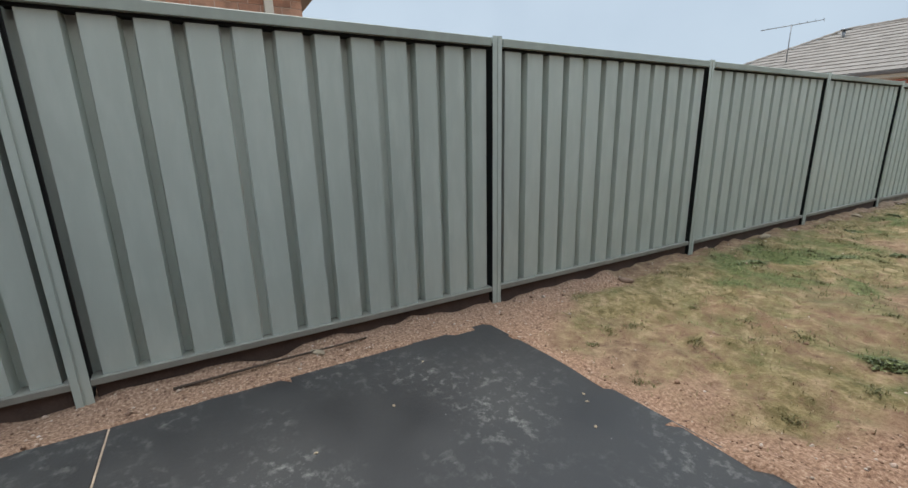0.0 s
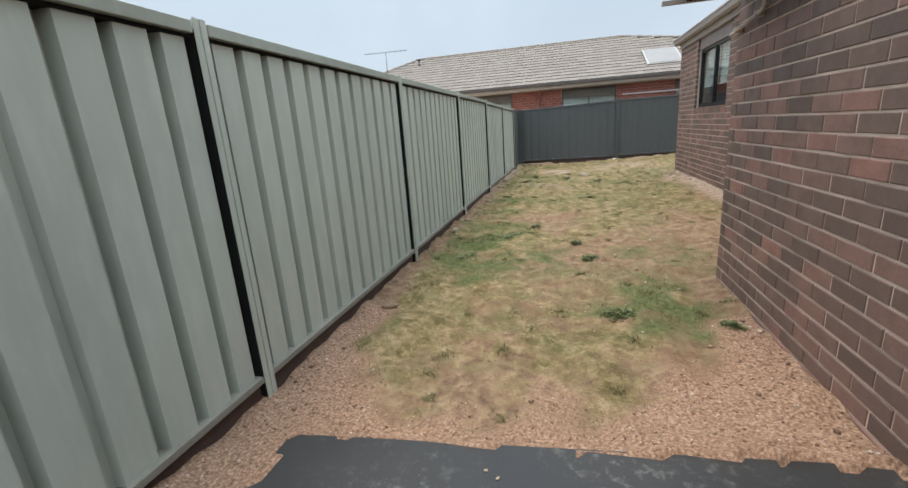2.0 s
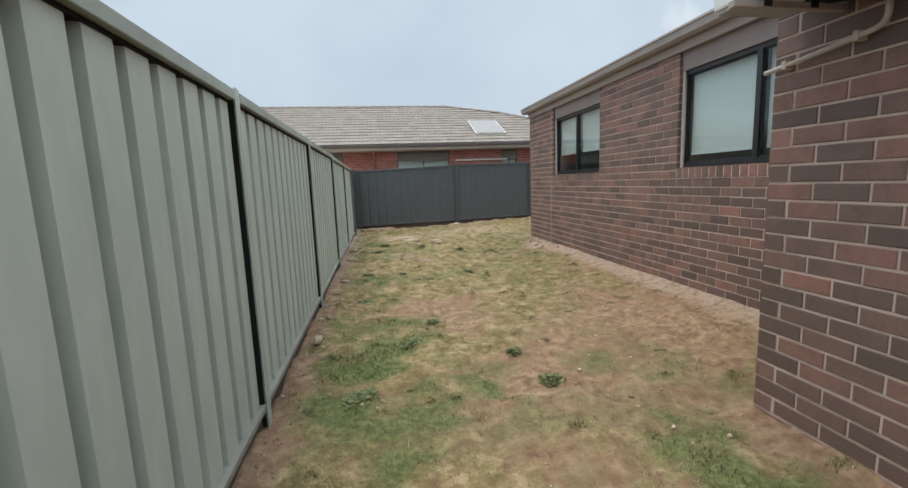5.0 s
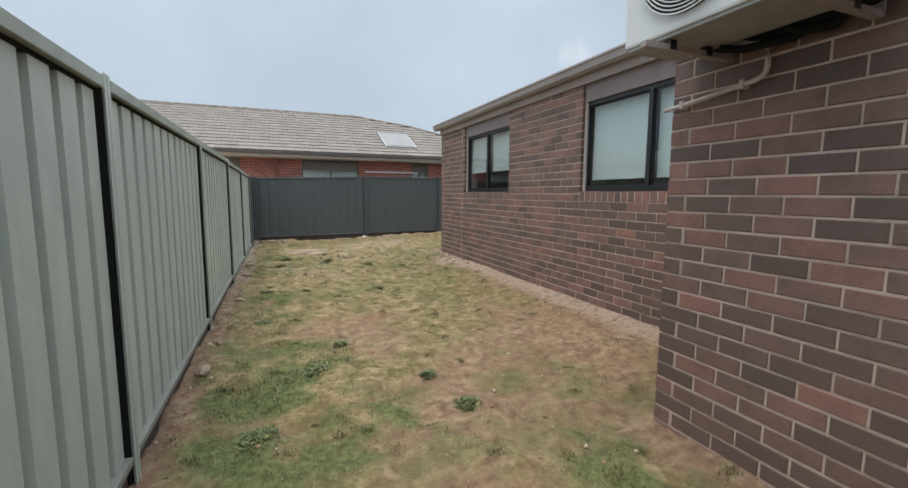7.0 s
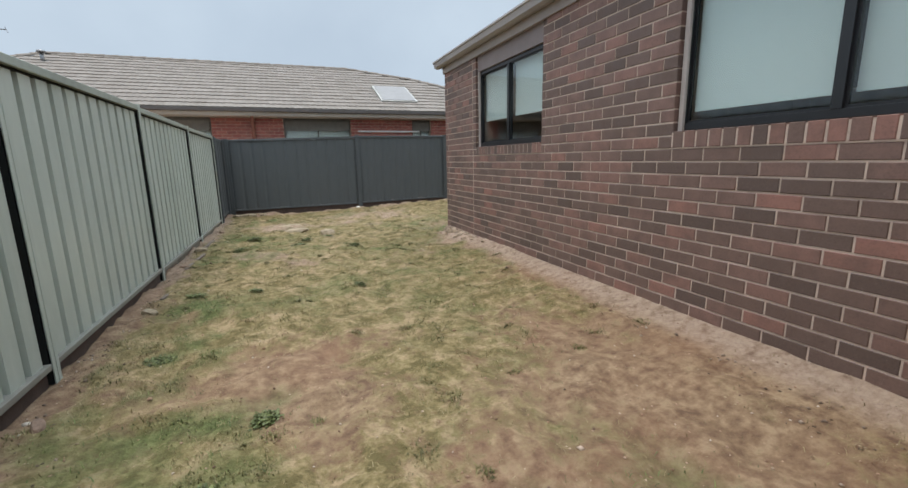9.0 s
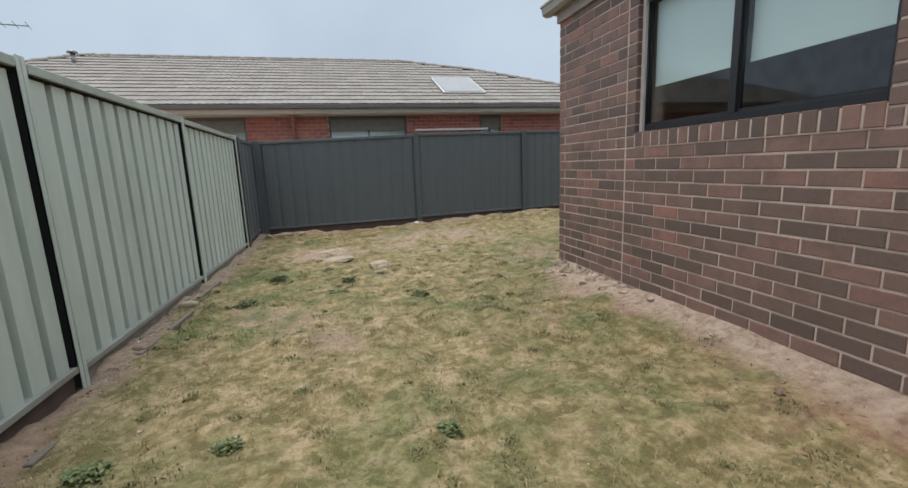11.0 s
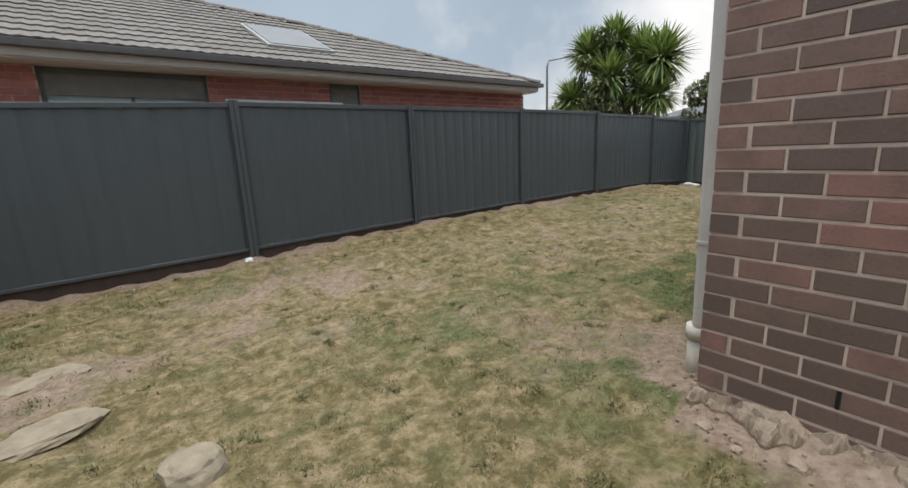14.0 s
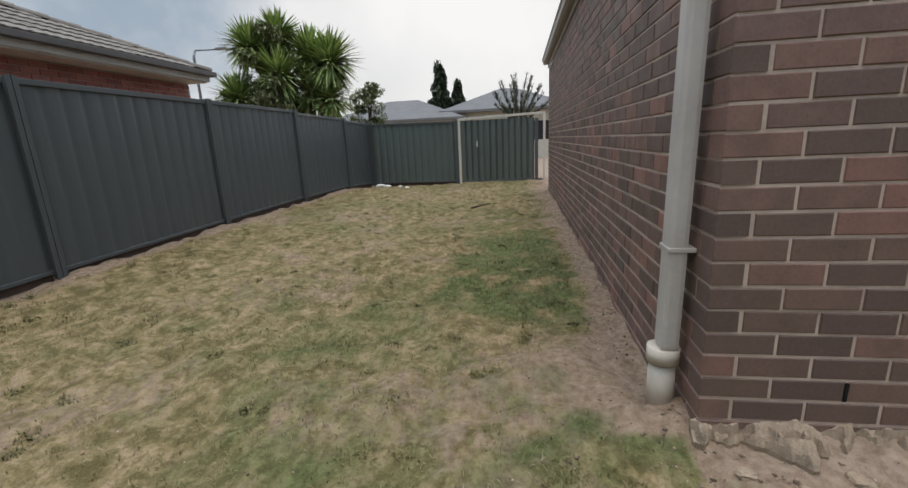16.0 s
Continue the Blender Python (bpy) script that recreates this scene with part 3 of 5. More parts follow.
def fence(label, axis, bays, material, trim, group, sheets=3, deep=0.060, back=0.0):
    """bays: rows of start, end, bottom at both ends and top at both ends."""
    x, y = axis(bays[0][0], 0)
    root = thing("metal_fence", x, y, ground_height(x, y).item(), label, "fence", group)
    def slanted(name, s0, s1, n0, n1, za, zb, h, lab=""):
        vs = [(*axis(s, n), z + d) for s, z in ((s0, za), (s1, zb)) for n, d in ((n0, 0), (n1, 0), (n1, h), (n0, h))]
        fs = [(0, 1, 2, 3), (7, 6, 5, 4), (0, 4, 5, 1), (1, 5, 6, 2), (2, 6, 7, 3), (3, 7, 4, 0)]
        bm = bmesh.new()
        bv = [bm.verts.new(v) for v in vs]
        for f in fs:
            bm.faces.new([bv[i] for i in f])
        bmesh.ops.bevel(bm, geom=list(bm.edges), offset=0.003, segments=1, affect="EDGES")
        child(part(name, bm, {"plinth_board": M_PLINTH_PALE if back and s0 > 8 else M_SOIL_SHADE, "rail_seal": M_SHADE_LAGGING, "bottom_rail": M_GREEN_DIRTY if back else trim}.get(name, trim), None, {"plinth_board": "weathered grey-brown timber plinth" if back and s0 > 8 else "dark brown board standing in for the shaded soil gap", "rail_seal": "black strip for the shade under the rail", "bottom_rail": "soil-stained bottom rail" if back else ""}.get(name, lab)), root)
    ends = [(bays[0][0], bays[0][2], bays[0][4])] + [(b[1], b[3], b[5]) for b in bays]
    for k, (s0, s1, b0, b1, t0, t1) in enumerate(bays):
        slanted("bottom_rail", s0 + 0.036, s1 - 0.036, -0.030 - back - 0.6 * deep, 0.012, b0 + 0.045, b1 + 0.045, 0.036)
        # added board coloured as the shaded soil gap; far green bays have a plinth
        slanted("plinth_board", s0 + 0.045, s1 - 0.045, -0.034, -0.016, b0 - 0.10, b1 - 0.10, 0.143)
        slanted("top_rail", s0 + 0.045, s1 - 0.045, -0.036 - back - 0.6 * deep, 0.018, t0 - 0.052, t1 - 0.052, 0.052)
        lower = 0.0
        if deep > 0.03:
            lower = 0.020
            # black strip stands in for the shadow line below the top rail
            slanted("rail_seal", s0 + 0.045, s1 - 0.045, -0.034 - back - 0.6 * deep, -0.008, t0 - 0.068, t1 - 0.068, 0.0155)
        w = (s1 - s0 - 0.07) / sheets
        for j in range(sheets):
            f0 = (j + 0.5) / sheets
            zb, zt = b0 + (b1 - b0) * f0 + 0.08, t0 + (t1 - t0) * f0 - 0.045 - lower
            child(link_mesh("infill_sheet", sheet_mesh("infill_sheet", w, zb, zt, s0 + 0.035 + j * w, 4, material, axis, deep, j == sheets - 1, back, j == 0)), root)
    for k, (s, b, t) in enumerate(ends):
        if k:
            t = max(t, bays[min(k, len(bays) - 1)][4])
        line = [(-0.048, 0.040), (-0.004, 0.040), (-0.003, 0.026), (0.003, 0.026), (0.004, 0.040), (0.048, 0.040), (0.048, 0.028), (0.010, 0.024), (0.010, -0.072), (0.048, -0.074), (0.048, -0.080),
                (-0.048, -0.080), (-0.048, -0.074), (-0.010, -0.072), (-0.010, 0.024), (-0.048, 0.028)]
        bm = bmesh.new()
        gz = ground_height(*axis(s, 0)).item() - 0.12
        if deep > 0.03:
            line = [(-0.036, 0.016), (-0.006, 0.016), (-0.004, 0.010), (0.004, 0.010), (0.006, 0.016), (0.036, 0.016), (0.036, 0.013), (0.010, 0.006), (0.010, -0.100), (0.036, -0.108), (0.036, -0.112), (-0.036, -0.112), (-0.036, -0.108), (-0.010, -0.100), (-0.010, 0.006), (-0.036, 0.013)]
            # black fillers paint the shaded slots on both sides of the post
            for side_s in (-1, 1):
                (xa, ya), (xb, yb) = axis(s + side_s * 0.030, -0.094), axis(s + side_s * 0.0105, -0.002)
                boxes("gap_seal", [((min(xa, xb), min(ya, yb), gz + 0.1), (max(xa, xb), max(ya, yb), t - 0.03))], M_SHADE_LAGGING, root, "black piece for the shade in the gap beside the post")
        low, high = ([bm.verts.new((*axis(s + u, v), z)) for u, v in line] for z in (gz, t + 0.012))
        n = len(line)
        for i in range(n):
            bm.faces.new((low[i], low[(i + 1) % n], high[(i + 1) % n], high[i]))
        bm.faces.new(low)
        bm.faces.new(high)
        child(part("post", bm, material if deep > 0.03 else trim), root)
    return root


BAY = 2.39
AXIS_A = lambda s, n: (FENCE_X + n, s)  # noqa: E731
AXIS_B = lambda s, n: (s, FENCE_Y - n)  # noqa: E731
AXIS_C = lambda s, n: (GATE_X - n, s)  # noqa: E731
a0 = -0.61
rows_a = [(a0 + BAY * k, a0 + BAY * (k + 1), 0.005, 0.005, 1.765, 1.765) for k in range(-2, 4)]
rows_a += [(a0 + BAY * 4, a0 + BAY * 5, -0.01, -0.03, 1.75, 1.735), (a0 + BAY * 5, a0 + BAY * 6, -0.04, -0.05, 1.73, 1.72)]
fence("grey-green ribbed steel boundary fence above a strip of bare soil", AXIS_A, rows_a, M_GREEN, M_GREEN_TRIM, "boundary fences", back=0.014)
fence("short dark slate steel fence panel closing the yard corner", AXIS_A, [(a0 + BAY * 6 + 0.1, FENCE_Y - 0.06, -0.02, 0.0, 1.71, 1.71)], M_DARK, M_DARK, "boundary fences", 1, 0.014)
b1 = 0.65
rows_b = [(FENCE_X + 0.09, b1, 0.0, 0.03, 1.72, 1.80), (b1, b1 + BAY, 0.04, 0.08, 1.815, 1.82), (b1 + BAY, b1 + 2 * BAY, 0.08, 0.11, 1.825, 1.83),
          (b1 + 2 * BAY, b1 + 3 * BAY, 0.11, 0.13, 1.835, 1.835), (b1 + 3 * BAY, b1 + 4 * BAY, 0.12, 0.10, 1.80, 1.78), (b1 + 4 * BAY, GATE_X, 0.08, 0.0, 1.75, 1.71)]
fence("dark slate ribbed steel fence along the back of the lawn", AXIS_B, rows_b, M_DARK, M_DARK, "boundary fences", 3, 0.012)
fence("dark green ribbed steel cross fence beside the gate", AXIS_C, [(12.62, FENCE_Y - 0.06, -0.03, -0.02, 1.67, 1.70)], M_DARK_GREEN, M_DARK, "boundary fences", 3, 0.026)


def build_gate():
    g = thing("yard_gate", GATE_X, 12.5, -0.05, "closed dark green steel gate in a cream metal frame", "gate")
    y0, y1, z0, z1 = 10.23, 12.53, 0.0, 1.70
    boxes("gate_post", [((GATE_X - 0.03, y1 - 0.03, -0.12), (GATE_X + 0.03, y1 + 0.03, z1 + 0.02))], M_CREAM, g, "", 0.004)
    boxes("gate_post", [((GATE_X - 0.03, y0 - 0.03, -0.12), (GATE_X + 0.03, y0 + 0.03, z1 + 0.09))], M_CREAM, g, "", 0.004)
    bm = bmesh.new()
    add_box(bm, (GATE_X - 0.025, y0 + 0.03, z1 - 0.03), (GATE_X + 0.025, y1 - 0.03, z1 + 0.03), 0.004)
    for v in bm.verts:
        v.co.z += 0.07 * (y1 - v.co.y) / (y1 - y0)
    child(part("top_bar", bm, M_CREAM, None, "cream top bar"), g)
    boxes("bottom_rail", [((GATE_X - 0.015, y0 + 0.04, z0 + 0.0), (GATE_X + 0.015, y1 - 0.04, z0 + 0.04))], M_DARK, g, "", 0.003)
    boxes("stile", [((GATE_X - 0.02, y0 + 0.16, z0 + 0.04), (GATE_X + 0.02, y0 + 0.25, z1 - 0.06))], M_DARK, g, "dark inner stile", 0.003)
    for j in range(3):
        w = (y1 - y0 - 0.3) / 3
        child(link_mesh("infill_sheet", sheet_mesh("gate_sheet", w, 0.04, z1 - 0.04, y0 + 0.26 + j * w, 4, M_DARK_GREEN, AXIS_C)), g)
    boxes("latch", [((GATE_X - 0.05, y1 - 0.51, 0.95), (GATE_X - 0.02, y1 - 0.475, 1.12))], M_CREAM, g, "pale latch handle", 0.004)


build_gate()


# ---- brick walls of the house ----
START = {"wall_side": 0.005, "wall_near": 0.005, "wall_return": 0.251, "wall_rear": 0.251}


def core(name, label, axis, length, depth, z0, z1, openings):
    """The wall behind the bricks, with the openings through it."""
    root = thing(name, *axis(0, 0), z0, label, "wall", "", "structure")
    cuts = sorted({START.get(name, 0.0), length, *(c for o in openings for c in o[:2])})
    items = []
    for s0, s1 in zip(cuts, cuts[1:]):
        zs = [z0]
        for o in openings:
            if o[0] <= s0 and o[1] >= s1:
                zs += [o[2], o[3]]
        zs.append(z1)
        for za, zb in zip(zs[::2], zs[1::2]):
            (xa, ya), (xb, yb) = axis(s0, -0.005), axis(s1, -depth)
            items.append(((min(xa, xb), min(ya, yb), za), (max(xa, xb), max(ya, yb), zb)))
    boxes("mortar", items, M_MORTAR, root, "pale mortar")
    return root


def brick_mesh(cache, length, height, depth, material):
    key = (round(length, 3), height, depth)
    if key not in cache:
        L, H, D, c = length, height, depth, 0.0035
        vs = [(c, 0, c), (L - c, 0, c), (L - c, 0, H - c), (c, 0, H - c), (0, c, 0), (L, c, 0), (L, c, H), (0, c, H), (0, D, 0), (L, D, 0), (L, D, H), (0, D, H)]
        fs = [(0, 1, 2, 3)]
        for a, b in ((0, 4), (4, 8)):
            fs += [(a + (k + 1) % 4, a + k, b + k, b + (k + 1) % 4) for k in range(4)]
        cache[key] = mesh_of("brick", vs, fs, material)
    return cache[key]


def lay_bricks(root, frame_at, length, z0, courses, openings, parity, near, cap=300, depth=0.105, joint=None):
    """Running bond. frame_at(s, e): place and turn of a brick from s to e along the wall. near: plan stretch of the single parts."""
    cache, far, count = {}, [], 0
    rnd = random.Random(7)
    for k in range(courses):
        z = z0 + k * COURSE
        zc = z + COURSE / 2
        s = 0.0 if (k + parity) % 2 else 0.12
        while s < length - 0.03:
            e = min(s + PITCH - 0.010, length)
            spans = [(s, e)]
            for o in openings:
                if o[2] - 0.02 < zc < o[3] + 0.02:
                    cut = []
                    for a, b in spans:
                        if a < o[0] - 0.004:
                            cut.append((a, b if b < o[0] - 0.012 else o[0] + 0.003))
                        if b > o[1] + 0.004:
                            cut.append((a if a > o[1] + 0.012 else o[1] - 0.003, b))
                    spans = cut
            if joint is not None:
                spans = [q for a, b in spans for q in (((a, min(b, joint - 0.006)), (max(a, joint + 0.006), b)) if a < joint < b else ((a, b),))]
            for a, b in spans:
                if b - a > 0.009:
                    jig = rnd.uniform(-0.0018, 0.0018)
                    m = frame_at(a, b) @ Matrix.Translation((0, jig, z + 0.005 + rnd.uniform(-0.001, 0.001)))
                    if near(a, z) and count < cap:
                        ob = new("brick", brick_mesh(cache, b - a, COURSE - 0.0105, depth, M_BRICK))
                        ob.parent = root
                        ob.matrix_local = Matrix.Translation(-root.location) @ m
                        count += 1
                    else:
                        far.append((m, b - a))
            s += PITCH
    if far:
        vs, fs = [], []
        for m, L in far:
            me = brick_mesh(cache, L, COURSE - 0.0105, depth, M_BRICK)
            base = len(vs)
            vs += [m @ v.co for v in me.vertices]
            fs += [tuple(base + i for i in p.vertices) for p in me.polygons]
        ob = child(link_mesh("brickwork", mesh_of("brickwork", vs, fs, M_BRICK_ISLAND), None, "", "stuff"), root)


SILL_Z, HEAD_Z, BOARD_Z, WALL_TOP = 1.335, 2.29, 2.475, 2.50
W1 = (7.47, 9.095)
W2 = (4.045, 5.855)
AX_SIDE = lambda s, n: (SIDE_X - n, REAR_Y - s)  # noqa: E731
AX_NEAR = lambda s, n: (NEAR_X - n, NEAR_Y - s)  # noqa: E731
AX_REAR = lambda s, n: (SIDE_X + s, REAR_Y + n)  # noqa: E731
AX_RETURN = lambda s, n: (NEAR_X + s, NEAR_Y + n)  # noqa: E731
open_side = [(REAR_Y - b, REAR_Y - a, 1.218, 2.49) for a, b in (W1, W2)]
side_length = REAR_Y - NEAR_Y
side = core("wall_side", "brown brick side wall with two windows above the lawn", AX_SIDE, side_length, 0.25, -0.15, WALL_TOP, open_side)
near_wall = core("wall_near", "brown brick wall carrying the air conditioner", AX_NEAR, 7.0, 0.25, -0.15, WALL_TOP, [])
ret = core("wall_return", "short brown brick return of the house wall", AX_RETURN, SIDE_X - NEAR_X + 0.25, 0.25, -0.15, WALL_TOP, [])
rear = core("wall_rear", "long brown brick end wall of the house", AX_REAR, REAR_END - SIDE_X, 0.25, -0.15, WALL_TOP, [])
boxes("wall_far", [((REAR_END - 0.25, -3.5, -0.15), (REAR_END, REAR_Y - 0.256, WALL_TOP)), ((NEAR_X + 0.3, -3.6, -0.15), (REAR_END - 0.3, -3.5, WALL_TOP))], M_MORTAR, None, "plain far walls that close the house", 0, "structure")
# ceiling and floor carry the unlit look of the rooms in their colour
boxes("ceiling", [((NEAR_X + 0.26, -3.4, 2.38), (REAR_END - 0.26, NEAR_Y - 0.3, 2.42)), ((SIDE_X + 0.26, NEAR_Y - 0.28, 2.38), (REAR_END - 0.26, REAR_Y - 0.27, 2.42))], M_UNLIT, None, "plain ceiling coloured dark for an unlit room", 0, "structure")
boxes("floor", [((NEAR_X + 0.26, -3.4, 0.1), (REAR_END - 0.26, NEAR_Y - 0.3, 0.14)), ((SIDE_X + 0.26, NEAR_Y - 0.28, 0.1), (REAR_END - 0.26, REAR_Y - 0.27, 0.14))], M_UNLIT, None, "plain floor coloured dark for an unlit room", 0, "structure")

# the dark of the open joint is a black box, with no hole
boxes("weep_hole", [((SIDE_X - 0.001, 9.8045, 0.196), (SIDE_X + 0.004, 9.8155, 0.268))], M_SHADE_LAGGING, side, "weep hole, its unlit inside a black box")
CONTROL_S = 1.085
boxes("control_joint", [((SIDE_X - 0.0005, REAR_Y - CONTROL_S - 0.006, -0.05), (SIDE_X + 0.004, REAR_Y - CONTROL_S + 0.006, 2.47))], M_MORTAR, side, "vertical control joint")
R_SIDE = Matrix.Rotation(radians(-90), 4, "Z")
R_REAR = Matrix.Rotation(radians(180), 4, "Z")


def at_side(s, e):
    return Matrix.Translation((SIDE_X, REAR_Y - s, 0)) @ R_SIDE


def at_near(s, e):
    return Matrix.Translation((NEAR_X, NEAR_Y - s, 0)) @ R_SIDE


# ---- windows ----
def window(name, y0, y1, label, blind_z):
    w = thing(name, SIDE_X, (y0 + y1) / 2, SILL_Z, label, "window", "side windows", "structure")
    fx0, fx1 = SIDE_X + 0.055, SIDE_X + 0.105
    ym = (y0 + y1) / 2
    boxes("window_frame", [((fx0, y0, SILL_Z), (fx1, y0 + 0.04, HEAD_Z)), ((fx0, y1 - 0.04, SILL_Z), (fx1, y1, HEAD_Z)),
                           ((fx0, y0 + 0.04, SILL_Z), (fx1, y1 - 0.04, SILL_Z + 0.045)), ((fx0, y0 + 0.04, HEAD_Z - 0.04), (fx1, y1 - 0.04, HEAD_Z))], M_BLACK, w, "black aluminium frame", 0.002)
    boxes("mullion", [((fx0 - 0.006, ym - 0.025, SILL_Z + 0.045), (fx1, ym + 0.025, HEAD_Z - 0.04))], M_BLACK, w, "", 0.002)
    boxes("jamb_liner", [((fx0 - 0.022, y1 - 0.045, SILL_Z - 0.02), (fx0 - 0.001, y1 - 0.012, HEAD_Z))], M_FRAME_LIGHT, w, "pale jamb strip")
    for a, b, dx in ((y0 + 0.04, ym - 0.025, 0.02), (ym + 0.025, y1 - 0.04, 0.034)):
        boxes("sash", [((fx0 + dx - 0.006, a, SILL_Z + 0.045), (fx0 + dx + 0.012, a + 0.013, HEAD_Z - 0.04)), ((fx0 + dx - 0.006, b - 0.013, SILL_Z + 0.045), (fx0 + dx + 0.012, b, HEAD_Z - 0.04)),
                       ((fx0 + dx - 0.006, a + 0.013, SILL_Z + 0.045), (fx0 + dx + 0.012, b - 0.013, SILL_Z + 0.062)), ((fx0 + dx - 0.006, a + 0.013, HEAD_Z - 0.055), (fx0 + dx + 0.012, b - 0.013, HEAD_Z - 0.04))], M_BLACK, w)
        pane = boxes("pane", [((fx0 + dx, a + 0.013, SILL_Z + 0.062), (fx0 + dx + 0.005, b - 0.013, HEAD_Z - 0.055))], M_GLASS, w, "reflecting glass pane")
        pane.visible_shadow = False
        boxes("blind", [((fx1 + 0.03, a + 0.005, blind_z), (fx1 + 0.033, b - 0.005, HEAD_Z - 0.02)), ((fx1 + 0.027, a + 0.005, blind_z - 0.02), (fx1 + 0.036, b - 0.005, blind_z - 0.0005))], M_BLIND, w, "lowered white roller blind")
    boxes("head_board", [((SIDE_X + 0.03, y0 + 0.002, HEAD_Z + 0.002), (SIDE_X + 0.10, y1 - 0.002, 2.488))], M_BOARD, w, "brown-grey lintel board", 0.003)
    cache = {}
    n = int((y1 - y0) / 0.0865)
    for k in range(n):
        ya = y0 + 0.005 + k * (y1 - y0 - 0.005) / n
        L = (y1 - y0) / n - 0.013
        key = brick_mesh(cache, L, 0.105, 0.10, M_BRICK)
        ob = new("brick", key)
        ob.parent = w
        ob.matrix_local = Matrix.Translation(-w.location) @ Matrix.Translation((SIDE_X - 0.006, ya + L, 1.224)) @ R_SIDE
    boxes("window_sill", [((SIDE_X - 0.001, y0, 1.216), (SIDE_X + 0.25, y1, 1.322))], M_MORTAR, w, "mortar bed under the window")


window("window_1", *W1, "black-framed sliding window with a white blind partly lowered", 1.68)
window("window_2", *W2, "wide black-framed sliding window with a white blind almost down", 1.475)

# ---- gutters, fascia and roof ----
boxes("fascia", [((SIDE_X - 0.022, NEAR_Y + 0.02, 2.475), (SIDE_X + 0.02, REAR_Y + 0.022, 2.60)), ((SIDE_X + 0.021, REAR_Y + 0.0, 2.501), (REAR_END, REAR_Y + 0.022, 2.60)),
                 ((NEAR_X - 0.022, -3.4, 2.501), (NEAR_X + 0.02, NEAR_Y + 0.02, 2.60))], M_BEIGE, None, "beige painted fascia under the gutter", 0.003, "structure")


def gutter(name, pts, out, label):
    """A quad gutter along pts, opening upwards. out: the outward way."""
    prof = ((0.0, 0.075), (0.0, -0.01), (0.055, -0.02), (0.095, 0.0), (0.108, 0.06), (0.122, 0.066), (0.122, 0.085), (0.112, 0.085), (0.102, 0.074), (0.09, 0.004), (0.055, -0.012), (0.004, 0.0), (0.004, 0.075))
    n = len(prof)
    vs = [(x + out[0] * a, y + out[1] * a, z + b) for x, y, z in pts for a, b in prof]
    fs = [(i, (i + 1) % n, n + (i + 1) % n, n + i) for i in range(n)]
    bm = bmesh.new()
    bv = [bm.verts.new(v) for v in vs]
    for f in fs:
        bm.faces.new([bv[i] for i in f])
    for base, flip in ((0, 0), (n, 1)):
        for q in ((0, 1, 11, 12), (1, 2, 10, 11), (2, 3, 9, 10), (3, 4, 8, 9), (4, 5, 6, 7), (4, 7, 8)):
            bm.faces.new([bv[base + i] for i in q])
    bm2 = part(name, bm, M_GUTTER, None, label, "structure")
    return bm2


gutter("gutter", [(SIDE_X - 0.023, NEAR_Y + 0.03, 2.585), (SIDE_X - 0.023, REAR_Y + 0.145, 2.585)], (-1, 0), "grey painted steel gutter along the side eave")
gutter("gutter", [(SIDE_X - 0.02, REAR_Y + 0.023, 2.585), (REAR_END, REAR_Y + 0.023, 2.585)], (0, 1), "grey painted steel gutter along the rear eave")
gutter("gutter", [(NEAR_X - 0.023, -3.4, 2.585), (NEAR_X - 0.023, NEAR_Y + 0.05, 2.585)], (-1, 0), "grey painted steel gutter above the near wall")


def own_roof():
    z = 2.645
    A, B, C, D, E, F = (NEAR_X - 0.04, -3.6, z), (NEAR_X - 0.04, NEAR_Y + 0.05, z), (SIDE_X - 0.03, NEAR_Y + 0.05, z), (SIDE_X - 0.03, REAR_Y + 0.03, z), (REAR_END, REAR_Y + 0.03, z), (REAR_END, -3.6, z)
    r0, r1 = (5.2, 6.2, z + 1.65), (5.2, 0.6, z + 1.65)
    vs = [A, B, C, D, E, F, r0, r1]
    fs = [(0, 1, 7), (1, 2, 6, 7), (2, 3, 6), (3, 4, 6), (4, 5, 7, 6), (5, 0, 7)]
    top = [(x, y, zz + 0.04) for x, y, zz in vs]
    n = len(vs)
    faces = [tuple(reversed(f)) for f in fs] + [tuple(i + n for i in f) for f in fs] + [(i, (i + 1) % 6, n + (i + 1) % 6, n + i) for i in range(6)]
    link_mesh("roof", mesh_of("roof", vs + top, faces, M_TILE), None, "brown-grey tiled roof of the house", "structure")


own_roof()


